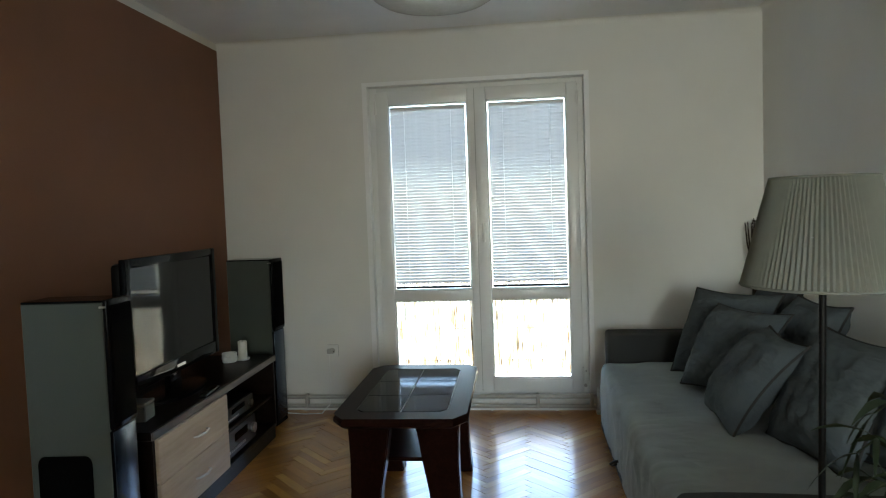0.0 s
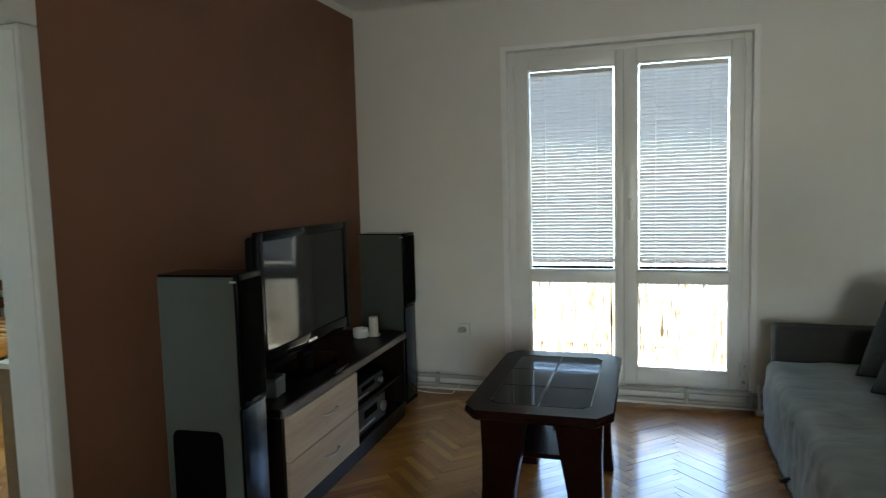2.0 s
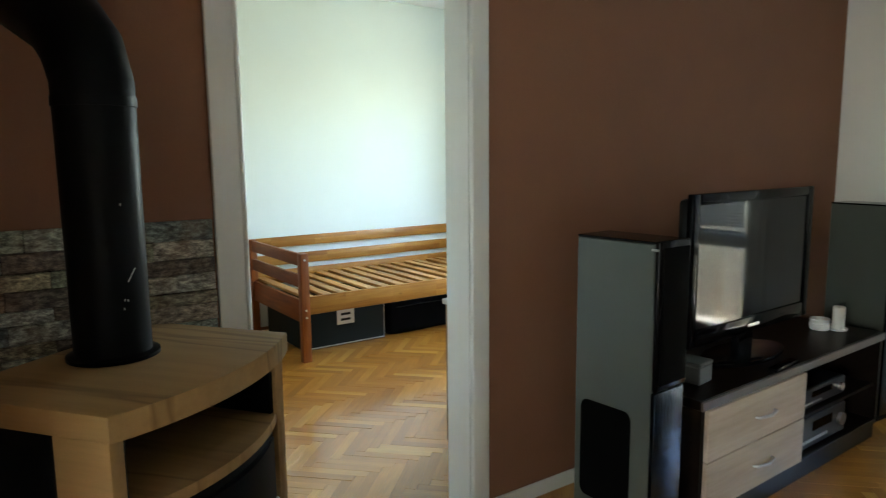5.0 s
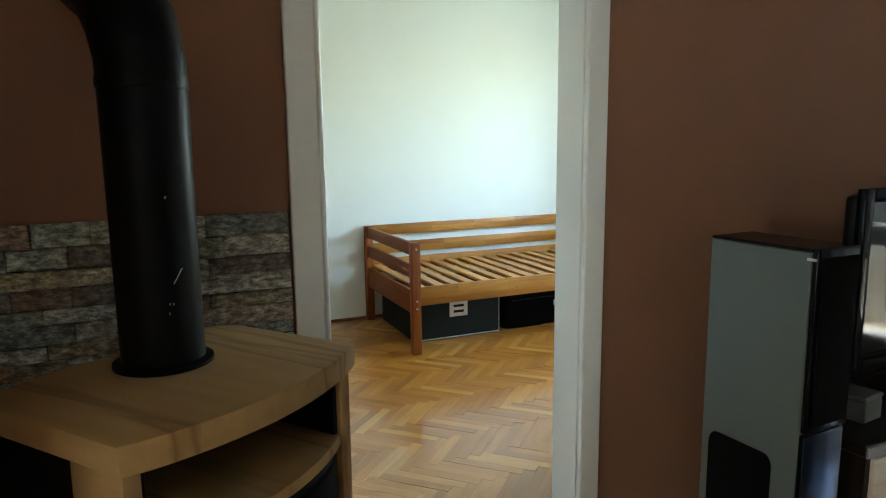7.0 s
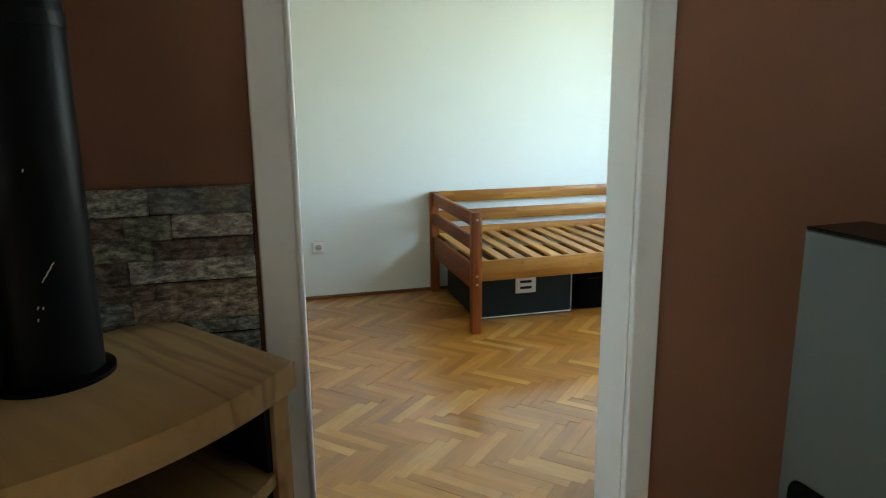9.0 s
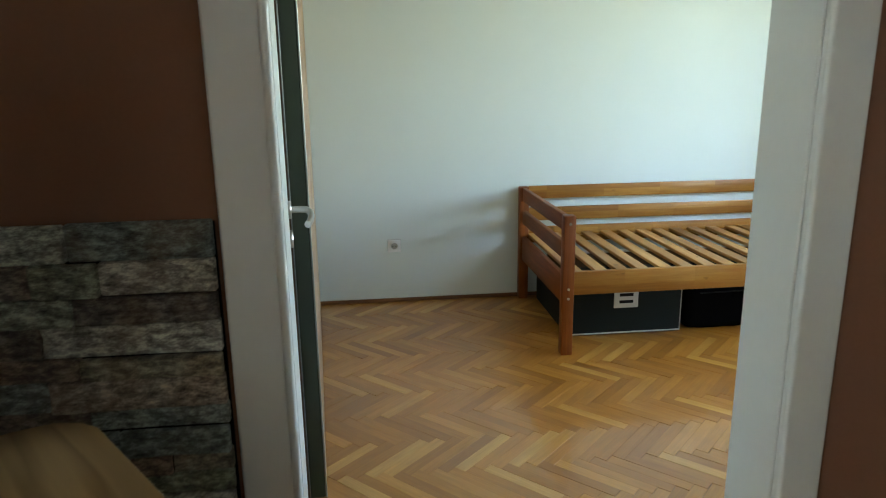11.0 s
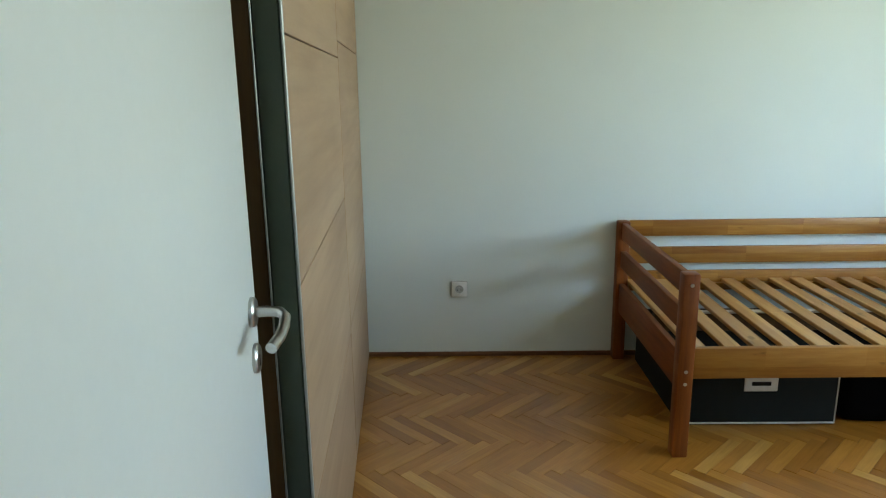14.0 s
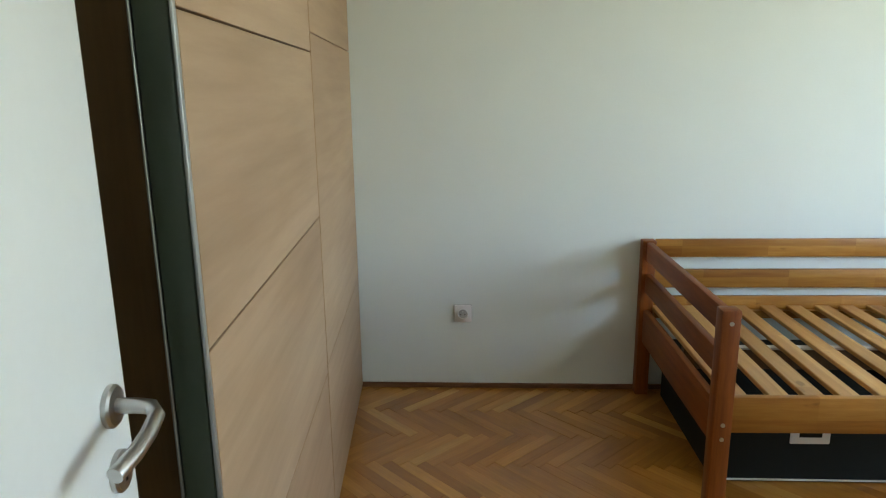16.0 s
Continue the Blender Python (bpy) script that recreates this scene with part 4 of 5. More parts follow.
def soft_box(x0, y0, z0, x1, y1, z1, r, cuts, amp, seed, freq=3.0):
    """A padded block with rounded edges and a slightly creased cover."""
    bm = cuboid(x0, y0, z0, x1, y1, z1, r, 4)
    long_edges = [e for e in bm.edges if e.calc_length() > 0.2]
    bmesh.ops.subdivide_edges(bm, edges=long_edges, cuts=cuts, use_grid_fill=True)
    bmesh.ops.triangulate(bm, faces=[f for f in bm.faces if len(f.verts) > 4])
    bm.normal_update()
    for v in bm.verts:
        p = v.co * freq + Vector((seed * 7.1, seed * 3.3, seed))
        v.co += v.normal * amp * (noise.noise(p) + 0.5 * noise.noise(p * 2.7) + 0.5 * noise.noise(Vector((p.x * 1.6 + p.y, p.y * 6.0, p.z * 2.0))) - 0.5 * abs(noise.noise(Vector((p.x * 3.0 - p.y * 1.5, p.y * 3.5, p.z * 3.0)))))
    return bm


part("seat", soft_box(0.0, 0.17, 0.05, 1.0, 2.26, 0.462, 0.055, 70, 0.015, 1), M_SOFA, sofa)
part("seat_base", cuboid(0.02, 0.02, 0.015, 1.09, 2.40, 0.06, 0.005), M_SOFADARK, sofa)
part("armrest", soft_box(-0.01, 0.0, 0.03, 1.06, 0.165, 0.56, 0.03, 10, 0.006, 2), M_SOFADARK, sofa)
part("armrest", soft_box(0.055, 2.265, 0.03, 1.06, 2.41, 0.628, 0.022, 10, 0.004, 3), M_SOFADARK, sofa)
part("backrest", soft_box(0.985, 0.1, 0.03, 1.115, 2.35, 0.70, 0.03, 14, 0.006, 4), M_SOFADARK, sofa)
part("pull_loop", tube([(-0.012, 1.36, 0.19), (-0.03, 1.365, 0.185), (-0.043, 1.39, 0.165), (-0.03, 1.415, 0.15), (-0.012, 1.42, 0.155)], 0.007, 8), M_BLACK, sofa, "black strap loop")


def cushion(name, m, w, h, t, seed, label, material=None):
    ob = thing(name, m, label, "cushion", "cushions on the sofa")
    n = 34
    bm = bmesh.new()
    grid = {}
    for side in (1, -1):
        for i in range(n + 1):
            for j in range(n + 1):
                u, v = 2 * i / n - 1, 2 * j / n - 1
                edge = i in (0, n) or j in (0, n)
                if side < 0 and edge:
                    grid[side, i, j] = grid[1, i, j]
                    continue
                k = ((1 - u ** 4) * (1 - v ** 4)) ** 0.7
                pin = 1 - 0.10 * (1 - abs(u) ** 2) * abs(v) ** 3 - 0.0
                pin2 = 1 - 0.10 * (1 - abs(v) ** 2) * abs(u) ** 3
                wr = noise.noise(Vector((u * 2.2 + seed, v * 2.2, side + seed * 1.7))) * 0.16 + noise.noise(Vector((u * 6 + v * 3, v * 5 - u * 2, seed))) * 0.10 - abs(noise.noise(Vector((u * 3.5 - v * 2.5, v * 3 + u * 2.5, seed * 2.3)))) * 0.16
                grid[side, i, j] = bm.verts.new((u * w / 2 * pin2, v * h / 2 * pin, side * t / 2 * k * (1 + wr) - 0.02 * v * v))
    for side in (1, -1):
        for i in range(n):
            for j in range(n):
                q = [grid[side, i, j], grid[side, i + 1, j], grid[side, i + 1, j + 1], grid[side, i, j + 1]]
                bm.faces.new(q if side > 0 else q[::-1])
    border = [grid[1, i, 0].co.copy() for i in range(n)] + [grid[1, n, j].co.copy() for j in range(n)] + [grid[1, i, n].co.copy() for i in range(n, 0, -1)] + [grid[1, 0, j].co.copy() for j in range(n, 0, -1)]
    part("cover", bm, material or M_PILLOW, ob)
    part("piping", tube(border, 0.0055, 7, closed=True), M_SOFADARK, ob)
    return ob


for cx, cy, cz, lean, turn, w, seed, lab in (
        (1.00, 3.85, 0.70, 60, -48, 0.50, 1, "blue-grey cushion leaning in the sofa's far corner"),
        (1.27, 4.00, 0.71, 72, -86, 0.46, 9, "blue-grey cushion tucked behind the others against the backrest"),
        (0.945, 3.53, 0.68, 57, -62, 0.46, 2, "blue-grey cushion leaning on its neighbours"),
        (0.89, 3.11, 0.65, 52, -92, 0.47, 3, "pale blue-grey cushion leaning back with wrinkled corners"),
        (1.25, 3.46, 0.70, 72, -84, 0.46, 4, "blue-grey cushion against the backrest"),
        (1.07, 2.74, 0.67, 58, -78, 0.50, 5, "rumpled blue-grey cushion on the seat"),
        (1.22, 2.40, 0.70, 68, -80, 0.46, 6, "blue-grey cushion by the near armrest")):
    cushion("sofa_cushion", pose(cx - 0.035, cy, cz, lean, 0, turn), w, w, 0.18, seed, lab)

# ---- floor lamp, plant, vase, ceiling lamp ----
lamp = thing("floor_lamp", pose(0.636, 1.88, 0.0, 0, 0.4), "floor lamp with a dark pole and a pleated cream shade, off", "lamp")
part("base", lathe([(0, 0), (0.135, 0), (0.135, 0.012), (0.12, 0.022), (0.02, 0.03), (0.012, 0.05), (0, 0.05)], 36), M_BLACK, lamp)
part("pole", tube([(0, 0, 0.045), (0, 0, 1.22)], 0.0085, 14), M_BLACK, lamp)
part("bulb_holder", lathe([(0, 1.18), (0.018, 1.18), (0.018, 1.25), (0, 1.25)], 18), M_BLACK, lamp)
bm = bmesh.new()
N = 180
rows = []
for z, r in ((1.178, 0.178), (1.185, 0.1785), (1.263, 0.158), (1.353, 0.137), (1.431, 0.116), (1.438, 0.114)):
    rows.append([bm.verts.new(((r + (0.0028 if k % 2 else -0.0028)) * math.cos(2 * math.pi * k / N), (r + (0.0028 if k % 2 else -0.0028)) * math.sin(2 * math.pi * k / N), z)) for k in range(N)])
for a, b in zip(rows, rows[1:]):
    for k in range(N):
        bm.faces.new((a[k], a[(k + 1) % N], b[(k + 1) % N], b[k]))
part("shade", bm, M_SHADE, lamp, "pleated cream shade")
for r, z in ((0.18, 1.181), (0.115, 1.435)):
    part("shade_ring", tube([(r * math.cos(2 * math.pi * k / 48), r * math.sin(2 * math.pi * k / 48), z) for k in range(48)], 0.0035, 8, closed=True), M_SHADE, lamp)
for k in range(3):
    q = 2 * math.pi * k / 3
    part("spoke", tube([(0, 0, 1.245), (0.15 * math.cos(q), 0.15 * math.sin(q), 1.30)], 0.002, 6), M_CHROME, lamp)

plant = thing("potted_palm", pose(0.735, 1.49, 0), "leafy green palm in a dark pot beside the floor lamp", "plant")
part("pot", lathe([(0, 0), (0.12, 0), (0.15, 0.26), (0.16, 0.265), (0.16, 0.29), (0.145, 0.29), (0.14, 0.25), (0, 0.25)], 32), M_POT, plant)
part("soil", lathe([(0, 0.262), (0.141, 0.256)], 24), M_SOIL, plant)
rng = random.Random(21)
for s in range(13):
    az = s * 2.4 + rng.uniform(-0.3, 0.3)
    reach, top = rng.uniform(0.12, 0.27), rng.uniform(0.72, 1.10)
    pts = []
    for k in range(9):
        q = k / 8
        pts.append(Vector((math.cos(az) * reach * q ** 1.5, math.sin(az) * reach * q ** 1.5, 0.25 + (top - 0.25) * (1 - (1 - q) ** 1.7) - 0.12 * q ** 4)))
    stem = part("frond", tube(pts, [0.006 - 0.0005 * k for k in range(9)], 6), M_LEAF, plant)
    bm = bmesh.new()
    for k in range(2, 9):
        d = (pts[k] - pts[k - 1]).normalized()
        side = d.cross(Vector((0, 0, 1))).normalized()
        for sg in (-1, 1):
            ln_ = rng.uniform(0.13, 0.2) * (1.1 - 0.06 * k)
            w_ = (side * sg * 0.8 + d * 0.65 + Vector((0, 0, rng.uniform(-0.1, 0.25)))).normalized()
            up = w_.cross(d).normalized()
            prev = None
            for q, wd in ((0, 0.0015), (0.25, 0.007), (0.55, 0.0075), (0.85, 0.0035), (1.0, 0.0005)):
                c = pts[k] + w_ * ln_ * q + Vector((0, 0, -0.07 * q * q))
                cur = (bm.verts.new(c + d * wd), bm.verts.new(c + up * wd * 0.25), bm.verts.new(c - d * wd))
                if prev:
                    bm.faces.new((prev[0], prev[1], cur[1], cur[0]))
                    bm.faces.new((prev[1], prev[2], cur[2], cur[1]))
                prev = cur
    part("foliage", bm, M_LEAF, stem)["kind"] = "stuff"

vase = thing("twig_vase", pose(1.385, 4.66, 0), "bundle of dark twigs in a tall floor vase in the corner", "vase")
part("vase_body", lathe([(0, 0), (0.06, 0), (0.075, 0.2), (0.06, 0.5), (0.04, 0.62), (0.045, 0.66), (0.038, 0.66), (0.035, 0.6), (0, 0.55)], 28), M_POT, vase)
for k in range(22):
    q, r0, r1 = rng.uniform(0, 6.28), rng.uniform(0, 0.025), rng.uniform(0.012, 0.062)
    top = rng.uniform(1.18, 1.285)
    mid = Vector((math.cos(q) * r0 * 0.8 + rng.uniform(-0.006, 0.006), math.sin(q) * r0 * 0.8, 0.92))
    part("twig", tube([(math.cos(q) * r0, math.sin(q) * r0, 0.56), mid, (math.cos(q) * r1 * 0.8, math.sin(q) * r1 * 0.8, 1.12), (math.cos(q) * r1, math.sin(q) * r1, top)], [0.004, 0.0038, 0.004, 0.003], 6), M_TWIG, vase)

cl = thing("ceiling_lamp", pose(-0.52, 3.98, H), "round white opal glass ceiling lamp, off", "lamp")
part("ceiling_plate", lathe([(0, 0), (0.29, 0), (0.29, -0.02), (0, -0.02)], 48), M_WHITE, cl)
part("glass_dome", lathe([(0.335, -0.012), (0.35, -0.02), (0.345, -0.034), (0.30, -0.062), (0.21, -0.084), (0.11, -0.095), (0.0, -0.098)], 64), M_OPAL, cl)

# ---- wood stove ----
stove = thing("wood_stove", pose(-1.446, 0.879, 0, 0, 0, 127.6), "black steel wood stove clad in tan sandstone, set across the corner", "stove")
SW, SD, ST = 0.563, 0.40, 0.957


def bowed(inset, bow, back):
    front = [(inset + (SW - 2 * inset) * k / 16, -bow * (1 - (2 * k / 16 - 1) ** 2) + (0.0 if inset == 0 else 0.012)) for k in range(17)]
    return front + [(SW - inset, back), (inset, back)]


out = bowed(0, 0.056, 0.0)[:17] + [(SW, 0.335), (SW - 0.012, 0.365), (SW - 0.04, SD - 0.008), (SW - 0.09, SD), (0.09, SD), (0.04, SD - 0.008), (0.012, 0.365), (0, 0.335)]
part("top_slab", prism(out, ST - 0.048, ST, 0.004), M_SAND, stove, "tan sandstone slab")
for x0, x1 in ((0.008, 0.042), (SW - 0.042, SW - 0.008)):
    part("side_back", cuboid(x0 + 0.004, 0.138, 0.05, x1 - 0.004, 0.36, ST - 0.049, 0.004), M_STEEL, stove)
    part("side_cladding", cuboid(x0, 0.010, 0.05, x1, 0.136, ST - 0.049, 0.005, 2), M_SAND, stove, "tan sandstone side slab")
inn = [(x, y) for x, y in bowed(0.044, 0.05, 0.38)]
part("niche_shelf", prism(inn, 0.742, 0.766, 0.003), M_SAND, stove, "tan sandstone warming shelf")
part("niche_back", cuboid(0.044, 0.30, 0.767, SW - 0.044, 0.38, ST - 0.049, 0), M_SOOT, stove)
for x0, x1 in ((0.0425, 0.054), (SW - 0.054, SW - 0.0425)):
    part("niche_cheek", cuboid(x0, 0.02, 0.767, x1, 0.30, ST - 0.049, 0.001), M_STEEL, stove)
part("firebox", prism([(x, y + 0.012) for x, y in inn], 0.08, 0.741, 0.003), M_STEEL, stove)
fd = part("fire_door", prism([(x, y) for x, y in bowed(0.058, 0.052, 0.03)], 0.26, 0.715, 0.004), M_STEEL, stove)
part("door_glass", prism([(x, y - 0.003) for x, y in bowed(0.12, 0.048, 0.02)], 0.32, 0.66, 0.002), M_GLASSBLACK, fd, "dark fire-door glass")
part("door_grip", tube([(SW - 0.10, -0.012, 0.40), (SW - 0.10, -0.045, 0.42), (SW - 0.10, -0.045, 0.56), (SW - 0.10, -0.012, 0.58)], 0.007, 10), M_CHROME, fd)
part("plinth", prism([(x, y + 0.03) for x, y in bowed(0.05, 0.04, 0.36)], 0.0, 0.079, 0.003), M_STEEL, stove)
flue = thing("flue_pipe", pose(-1.835, 0.950, 0), "matt black flue pipe rising from the stove, bent near its top", "flue pipe")
hd = Vector((-0.93, -0.36, 0)).normalized()
turns = [hd * math.sin(radians(a)) + Vector((0, 0, math.cos(radians(a)))) for a in (22, 45, 66)]
pts = [Vector((0, 0, ST + 0.001)), Vector((0, 0, 1.2)), Vector((0, 0, 1.535))]
for d_, run in zip(turns, (0.075, 0.085, 0.42)):
    pts.append(pts[-1] + d_ * run)
part("pipe", tube(pts, [0.078, 0.078, 0.0795, 0.081, 0.0815, 0.078], 40), M_STEEL, flue)
part("base_collar", lathe([(0.079, ST + 0.0005), (0.094, ST + 0.0005), (0.094, ST + 0.008), (0.079, ST + 0.012)], 40), M_STEEL, flue)
part("elbow_band", tube([(0, 0, 1.485), (0, 0, 1.505)], 0.0815, 40), M_STEEL, flue)
rng = random.Random(4)
for k in range(6):
    q = radians(rng.uniform(0, 75))
    z = rng.uniform(1.04, 1.5)
    a = Vector((0.0782 * math.cos(q), 0.0782 * math.sin(q), z))
    part("scratch", cuboid(-0.0006, -0.001, -0.0022, 0.0004, 0.001, 0.0022, 0), M_LABEL, flue, m=Matrix.Translation(a) @ pose(0, 0, 0, rng.uniform(-40, 40), 0, math.degrees(q)))
for k in range(6):
    q = radians(21 + k * 2.2)
    a = Vector((0.0782 * math.cos(q), 0.0782 * math.sin(q), 1.128 + k * 0.0045))
    part("scratch", cuboid(-0.0006, -0.0008, -0.0028, 0.0004, 0.0008, 0.0028, 0), M_LABEL, flue, m=Matrix.Translation(a) @ pose(0, 0, 0, -30 - 20 * (k % 2), 0, math.degrees(q)))

# ---- bed ----
bed = thing("pine_bed", pose(-5.436, 2.44, 0, 0, 0, 0.4) @ pose(5.436, -2.44, 0), "bare single bed of golden pine with red-stained posts and open slats", "bed")
BY0, BY1, BX0, BX1 = 2.440, 4.590, -5.436, -4.402
for x0 in (BX0, BX1 - 0.058):
    for y0 in (BY0, BY1 - 0.06):
        part("post", cuboid(x0, y0, 0, x0 + 0.058, y0 + 0.06, 0.742, 0.006, 2), M_REDZ, bed)
part("side_rail", cuboid(BX1 - 0.048, BY0 + 0.061, 0.322, BX1 - 0.02, BY1 - 0.061, 0.446, 0.005, 2), M_PINE, bed, "golden pine side rail")
for z0, z1 in ((0.372, 0.478), (0.518, 0.604), (0.662, 0.744)):
    part("back_rail", cuboid(BX0 + 0.012, BY0 + 0.061, z0, BX0 + 0.036, BY1 - 0.061, z1, 0.005, 2), M_PINE, bed)
for y0 in (BY0 + 0.016, BY1 - 0.044):
    for z0, z1 in ((0.265, 0.42), (0.505, 0.592), (0.652, 0.736)):
        part("end_rail", cuboid(BX0 + 0.0585, y0, z0, BX1 - 0.0585, y0 + 0.028, z1, 0.005, 2), M_REDX, bed)
for x0 in (BX0 + 0.037, BX1 - 0.074):
    part("slat_ledge", cuboid(x0, BY0 + 0.065, 0.390, x0 + 0.025, BY1 - 0.065, 0.418, 0.002), M_PINE, bed)
bm = cuboid(BX0 + 0.04, 0, 0, BX1 - 0.05, 0.066, 0.019, 0.003)
slat_me = mesh_of("slat", bm, M_PINEX)
rng = random.Random(12)
for k in range(17):
    ob = new("slat", slat_me)
    ob.parent = bed
    ob.matrix_basis = pose(0, 2.502 + k * 0.121 + rng.uniform(-0.003, 0.003), 0.4185, 0, 0, rng.uniform(-0.15, 0.15))
part("slat_strap", cuboid(-4.95, BY0 + 0.07, 0.410, -4.92, BY1 - 0.07, 0.4178, 0), M_LABEL, bed, "pale webbing strap")
part("middle_beam", cuboid(-4.98, BY0 + 0.07, 0.32, -4.94, BY1 - 0.07, 0.405, 0.003), M_ENDP, bed)
for y0 in (BY0 + 0.03, BY1 - 0.03):
    for z in (0.70, 0.36, 0.31):
        part("bolt", lathe([(0, 0), (0.007, 0), (0.007, 0.002), (0, 0.003)], 14), M_CHROME, bed, m=pose(BX1 + 0.0002, y0, z, 0, 90))

crate = thing("storage_box", pose(-4.66, 2.555, 0), "charcoal fabric storage box with a pale label plate under the bed", "storage box")
part("box_body", cuboid(-0.71, 0, 0.002, 0, 0.66, 0.285, 0.006, 2), M_BOX, crate)
part("white_hem", cuboid(0.0005, 0.002, 0.008, 0.0035, 0.658, 0.016, 0.001), M_LABEL, crate, "white seam along the bottom")
part("edge_seam", cuboid(0.0005, 0.652, 0.017, 0.0035, 0.658, 0.275, 0.001), M_PIPE, crate)
lab = part("label_plate", cuboid(0.0005, 0.262, 0.158, 0.007, 0.402, 0.268, 0.003), M_LABEL, crate, "pale plate with two dark slots")
for z in (0.185, 0.225):
    part("slot", cuboid(0.0068, 0.292, z, 0.0085, 0.372, z + 0.018, 0.003), M_BLACK, lab)
bag = thing("black_bag", pose(-4.67, 3.25, 0), "soft black bag pushed under the bed", "bag")
part("bag_body", soft_box(-0.68, 0, 0.0, 0, 0.68, 0.27, 0.05, 8, 0.012, 6), M_BAG, bag)
part("zip", tube([(-0.004, 0.08, 0.215), (0.004, 0.35, 0.222), (-0.004, 0.62, 0.215)], 0.004, 6), M_BLACK, bag)

# ---- wardrobe ----
ward = thing("wardrobe", pose(-5.446, 1.139, 0, 0, 0, 4.3), "tall wardrobe with pale oak panel doors and a dark end frame", "wardrobe")
WL, WD, WH = 2.143, 0.56, 2.36
part("carcass", cuboid(0.0, -WD, 0.0, WL - 0.02, -0.03, WH, 0.003), M_ENDP, ward)
part("end_stile", cuboid(WL - 0.0195, -0.054, 0.0, WL + 0.004, -0.004, WH, 0.003), M_STILE, ward, "dark green-grey end stile")
part("end_strip", cuboid(WL - 0.0195, -0.058, 0.0, WL + 0.005, -0.0545, WH, 0.001), M_ALU, ward, "thin pale metal strip")
part("end_panel", cuboid(WL - 0.0195, -WD, 0.0, WL - 0.001, -0.0585, WH, 0.002), M_ENDP, ward)
part("front_profile", cuboid(WL - 0.006, -0.0035, 0.0, WL + 0.005, 0.002, WH, 0.001), M_ALU, ward, "thin pale metal profile")
for x0, x1, cuts in ((0.004, 1.045, (0.012, 0.555, 1.575, 2.35)), (1.055, WL - 0.007, (0.012, 0.53, 1.04, 1.52, 2.35))):
    d = part("door", cuboid(x0, -0.028, 0.008, x1, -0.008, 2.352, 0.001), M_ENDP, ward)
    for z0, z1 in zip(cuts, cuts[1:]):
        part("panel", cuboid(x0 + 0.001, -0.0078, z0 + 0.002, x1 - 0.001, 0.002, z1 - 0.002, 0.0012), M_ACACIA, d, "pale oak panel")

# ---- small cupboard behind the doorway, reading lamp, bedroom window ----
cup = thing("low_cupboard", pose(WX2 - 0.025, 2.47, 0, 0, 0, 0), "low beige board cupboard standing by the bedroom doorway", "cupboard")
part("cupboard_body", cuboid(-0.42, 0.0, 0.04, 0.0, 0.8, 0.70, 0.003), M_BEIGE, cup)
part("cupboard_top", cuboid(-0.43, -0.012, 0.7005, 0.0, 0.812, 0.724, 0.003), M_LABEL, cup)
part("plinth", cuboid(-0.40, 0.01, 0.0, -0.01, 0.79, 0.0395, 0), M_BEIGE, cup)
sc = thing("reading_lamp", pose(-5.405, YN, 1.21), "small black metal reading lamp on the bedroom wall", "lamp")
part("wall_plate", lathe([(0, 0), (0.035, 0), (0.035, 0.012), (0, 0.014)], 24), M_BLACK, sc, m=pose(0, 0, 0.03, 90))
part("arm", tube([(0, -0.01, 0.03), (0, -0.06, 0.09), (0, -0.105, 0.10), (0, -0.125, 0.075)], 0.005, 8), M_BLACK, sc)
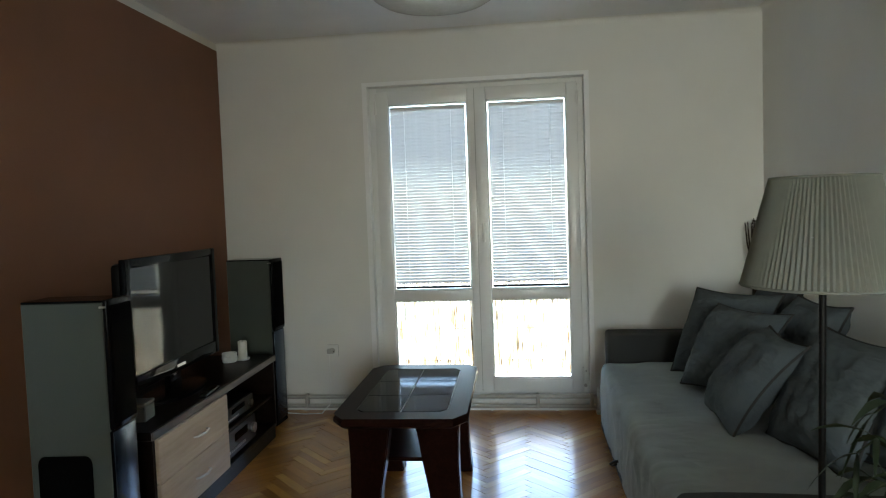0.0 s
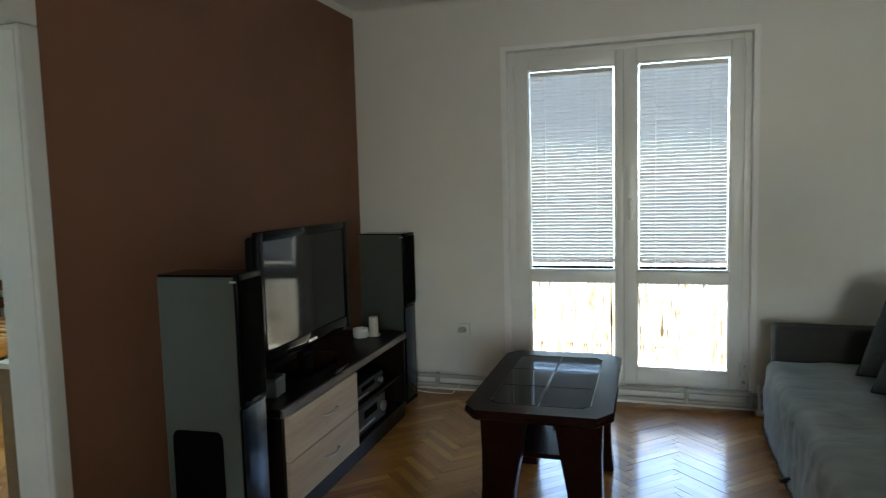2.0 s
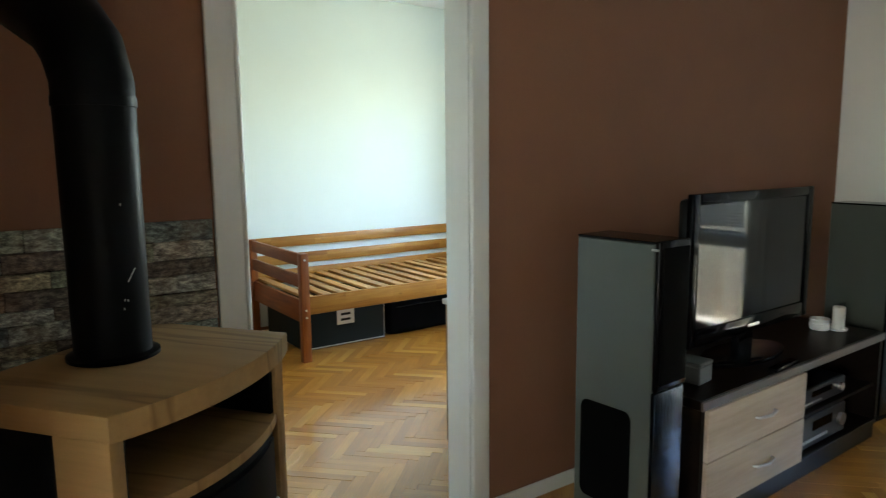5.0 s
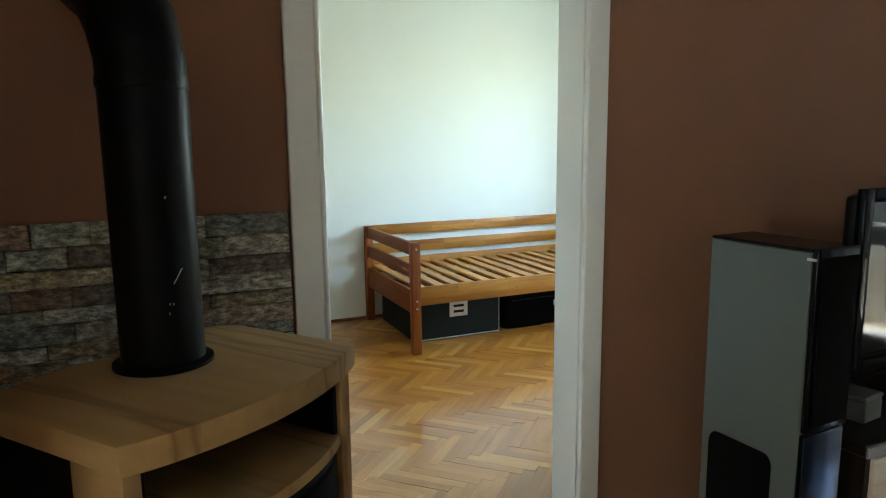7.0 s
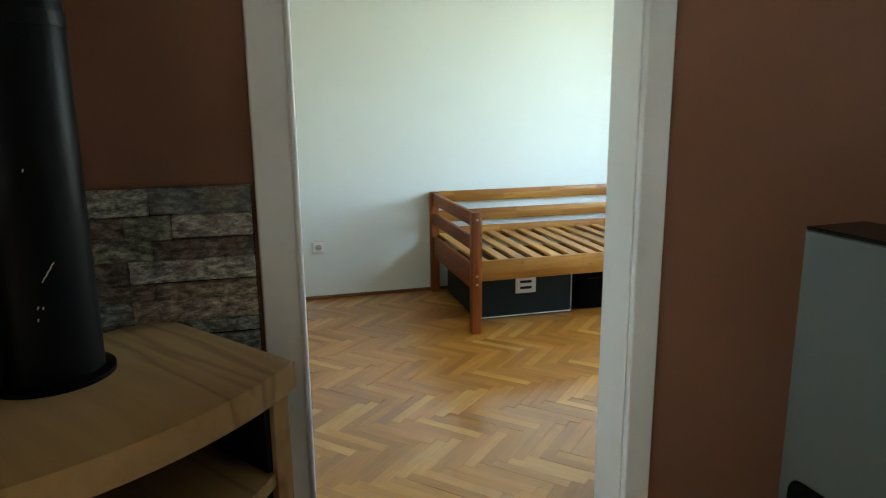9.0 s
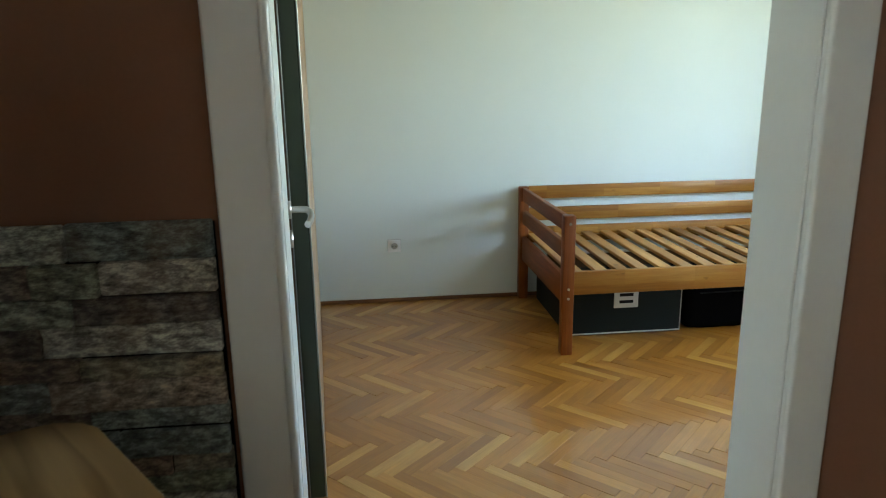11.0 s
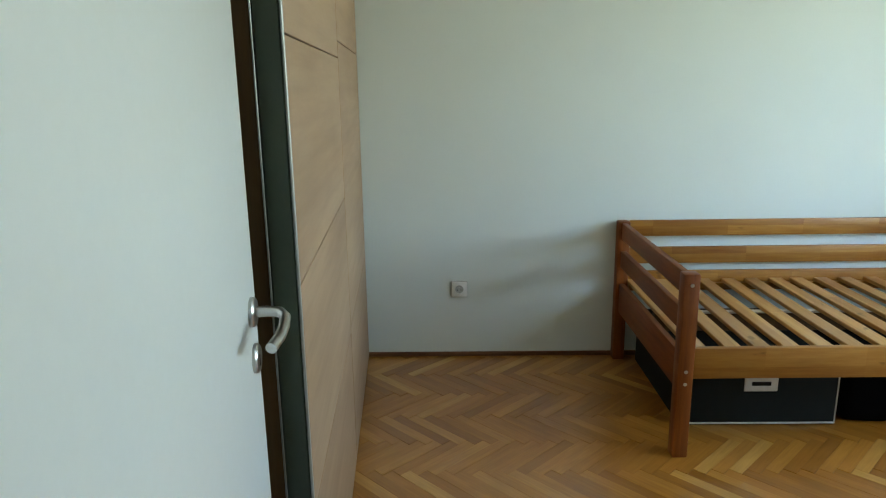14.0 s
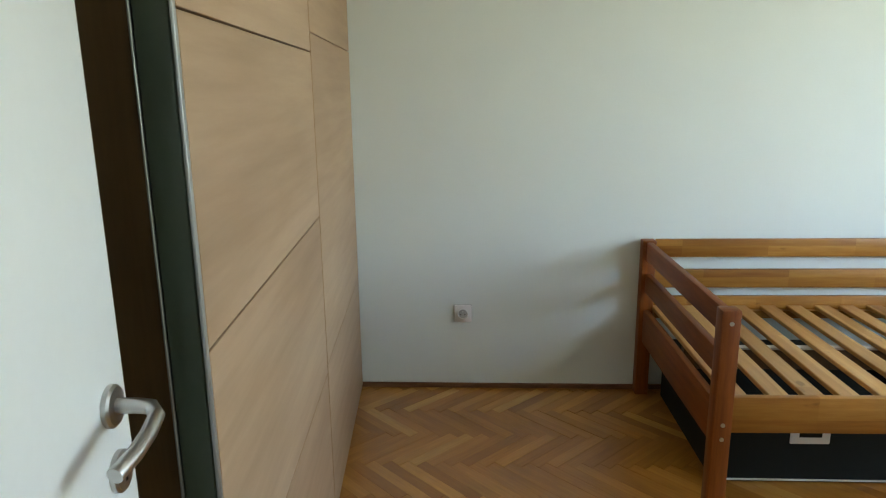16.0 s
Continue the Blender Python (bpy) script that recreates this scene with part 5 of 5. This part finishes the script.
part("lamp_shade", lathe([(0.0, 0.08), (0.018, 0.08), (0.02, 0.055), (0.05, -0.05), (0.047, -0.05), (0.017, 0.05), (0, 0.05)], 28), M_BLACK, sc, m=pose(0, -0.125, 0.0))
win = thing("window_1", pose(0, 0, 0), "white framed bedroom window over the bed's end", "window", kind="structure")
bars("window_frame", [(-4.45, YN + 0.13, 0.9, -4.39, YN + 0.19, 2.2), (-3.01, YN + 0.13, 0.9, -2.95, YN + 0.19, 2.2), (-4.39, YN + 0.131, 0.9, -3.01, YN + 0.189, 0.96), (-4.39, YN + 0.131, 2.14, -3.01, YN + 0.189, 2.2), (-3.73, YN + 0.131, 0.96, -3.67, YN + 0.189, 2.14)], M_PVC, win)

# ---- stone cladding ----
clad = structure("stone_cladding", cuboid(WX + 0.0005, -0.3, 0.0, WX + 0.006, 1.267, 1.205, bevel=0), M_SOOT, "split slate cladding behind the stove", "cladding")
rng = random.Random(17)
z = 0.0
stone_kinds = {}
while z < 1.16:
    h = rng.choice((0.034, 0.042, 0.05, 0.058))
    if z + h > 1.16:
        h = 1.211 - z
    y = 1.267
    while y > -0.28:
        w = rng.choice((0.09, 0.12, 0.16, 0.20, 0.25))
        w = min(w, y + 0.30)
        key = (round(w, 3), round(h, 3), rng.randrange(3))
        if key not in stone_kinds:
            bm = cuboid(0, 0, 0, 0.014, w - 0.001, h - 0.001, 0.002)
            bmesh.ops.subdivide_edges(bm, edges=[e for e in bm.edges if e.calc_length() > 0.025], cuts=1, use_grid_fill=True)
            for v in bm.verts:
                if v.co.x > 0.005:
                    v.co.x += rng.uniform(-0.003, 0.004)
            stone_kinds[key] = mesh_of("stone", bm, M_STONE, smooth=False)
        ob = new("stone", stone_kinds[key])
        ob.parent = clad
        ob.matrix_basis = pose(WX + 0.0055 + rng.choice((0.0, 0.003, 0.008, 0.014)), y - w, z)
        y -= w
    z += h

# ---- floors, last ----
lay_floor("floor", WX2 + 0.07, YS, XR, YB, (-0.9, 3.6), (0.02, -0.1), "oak herringbone parquet of the living room")
lay_floor("floor_bedroom", XB, YBS, WX2 + 0.07, YN, (-4.0, 2.2), (-0.1, 0.02), "oak herringbone parquet of the bedroom")
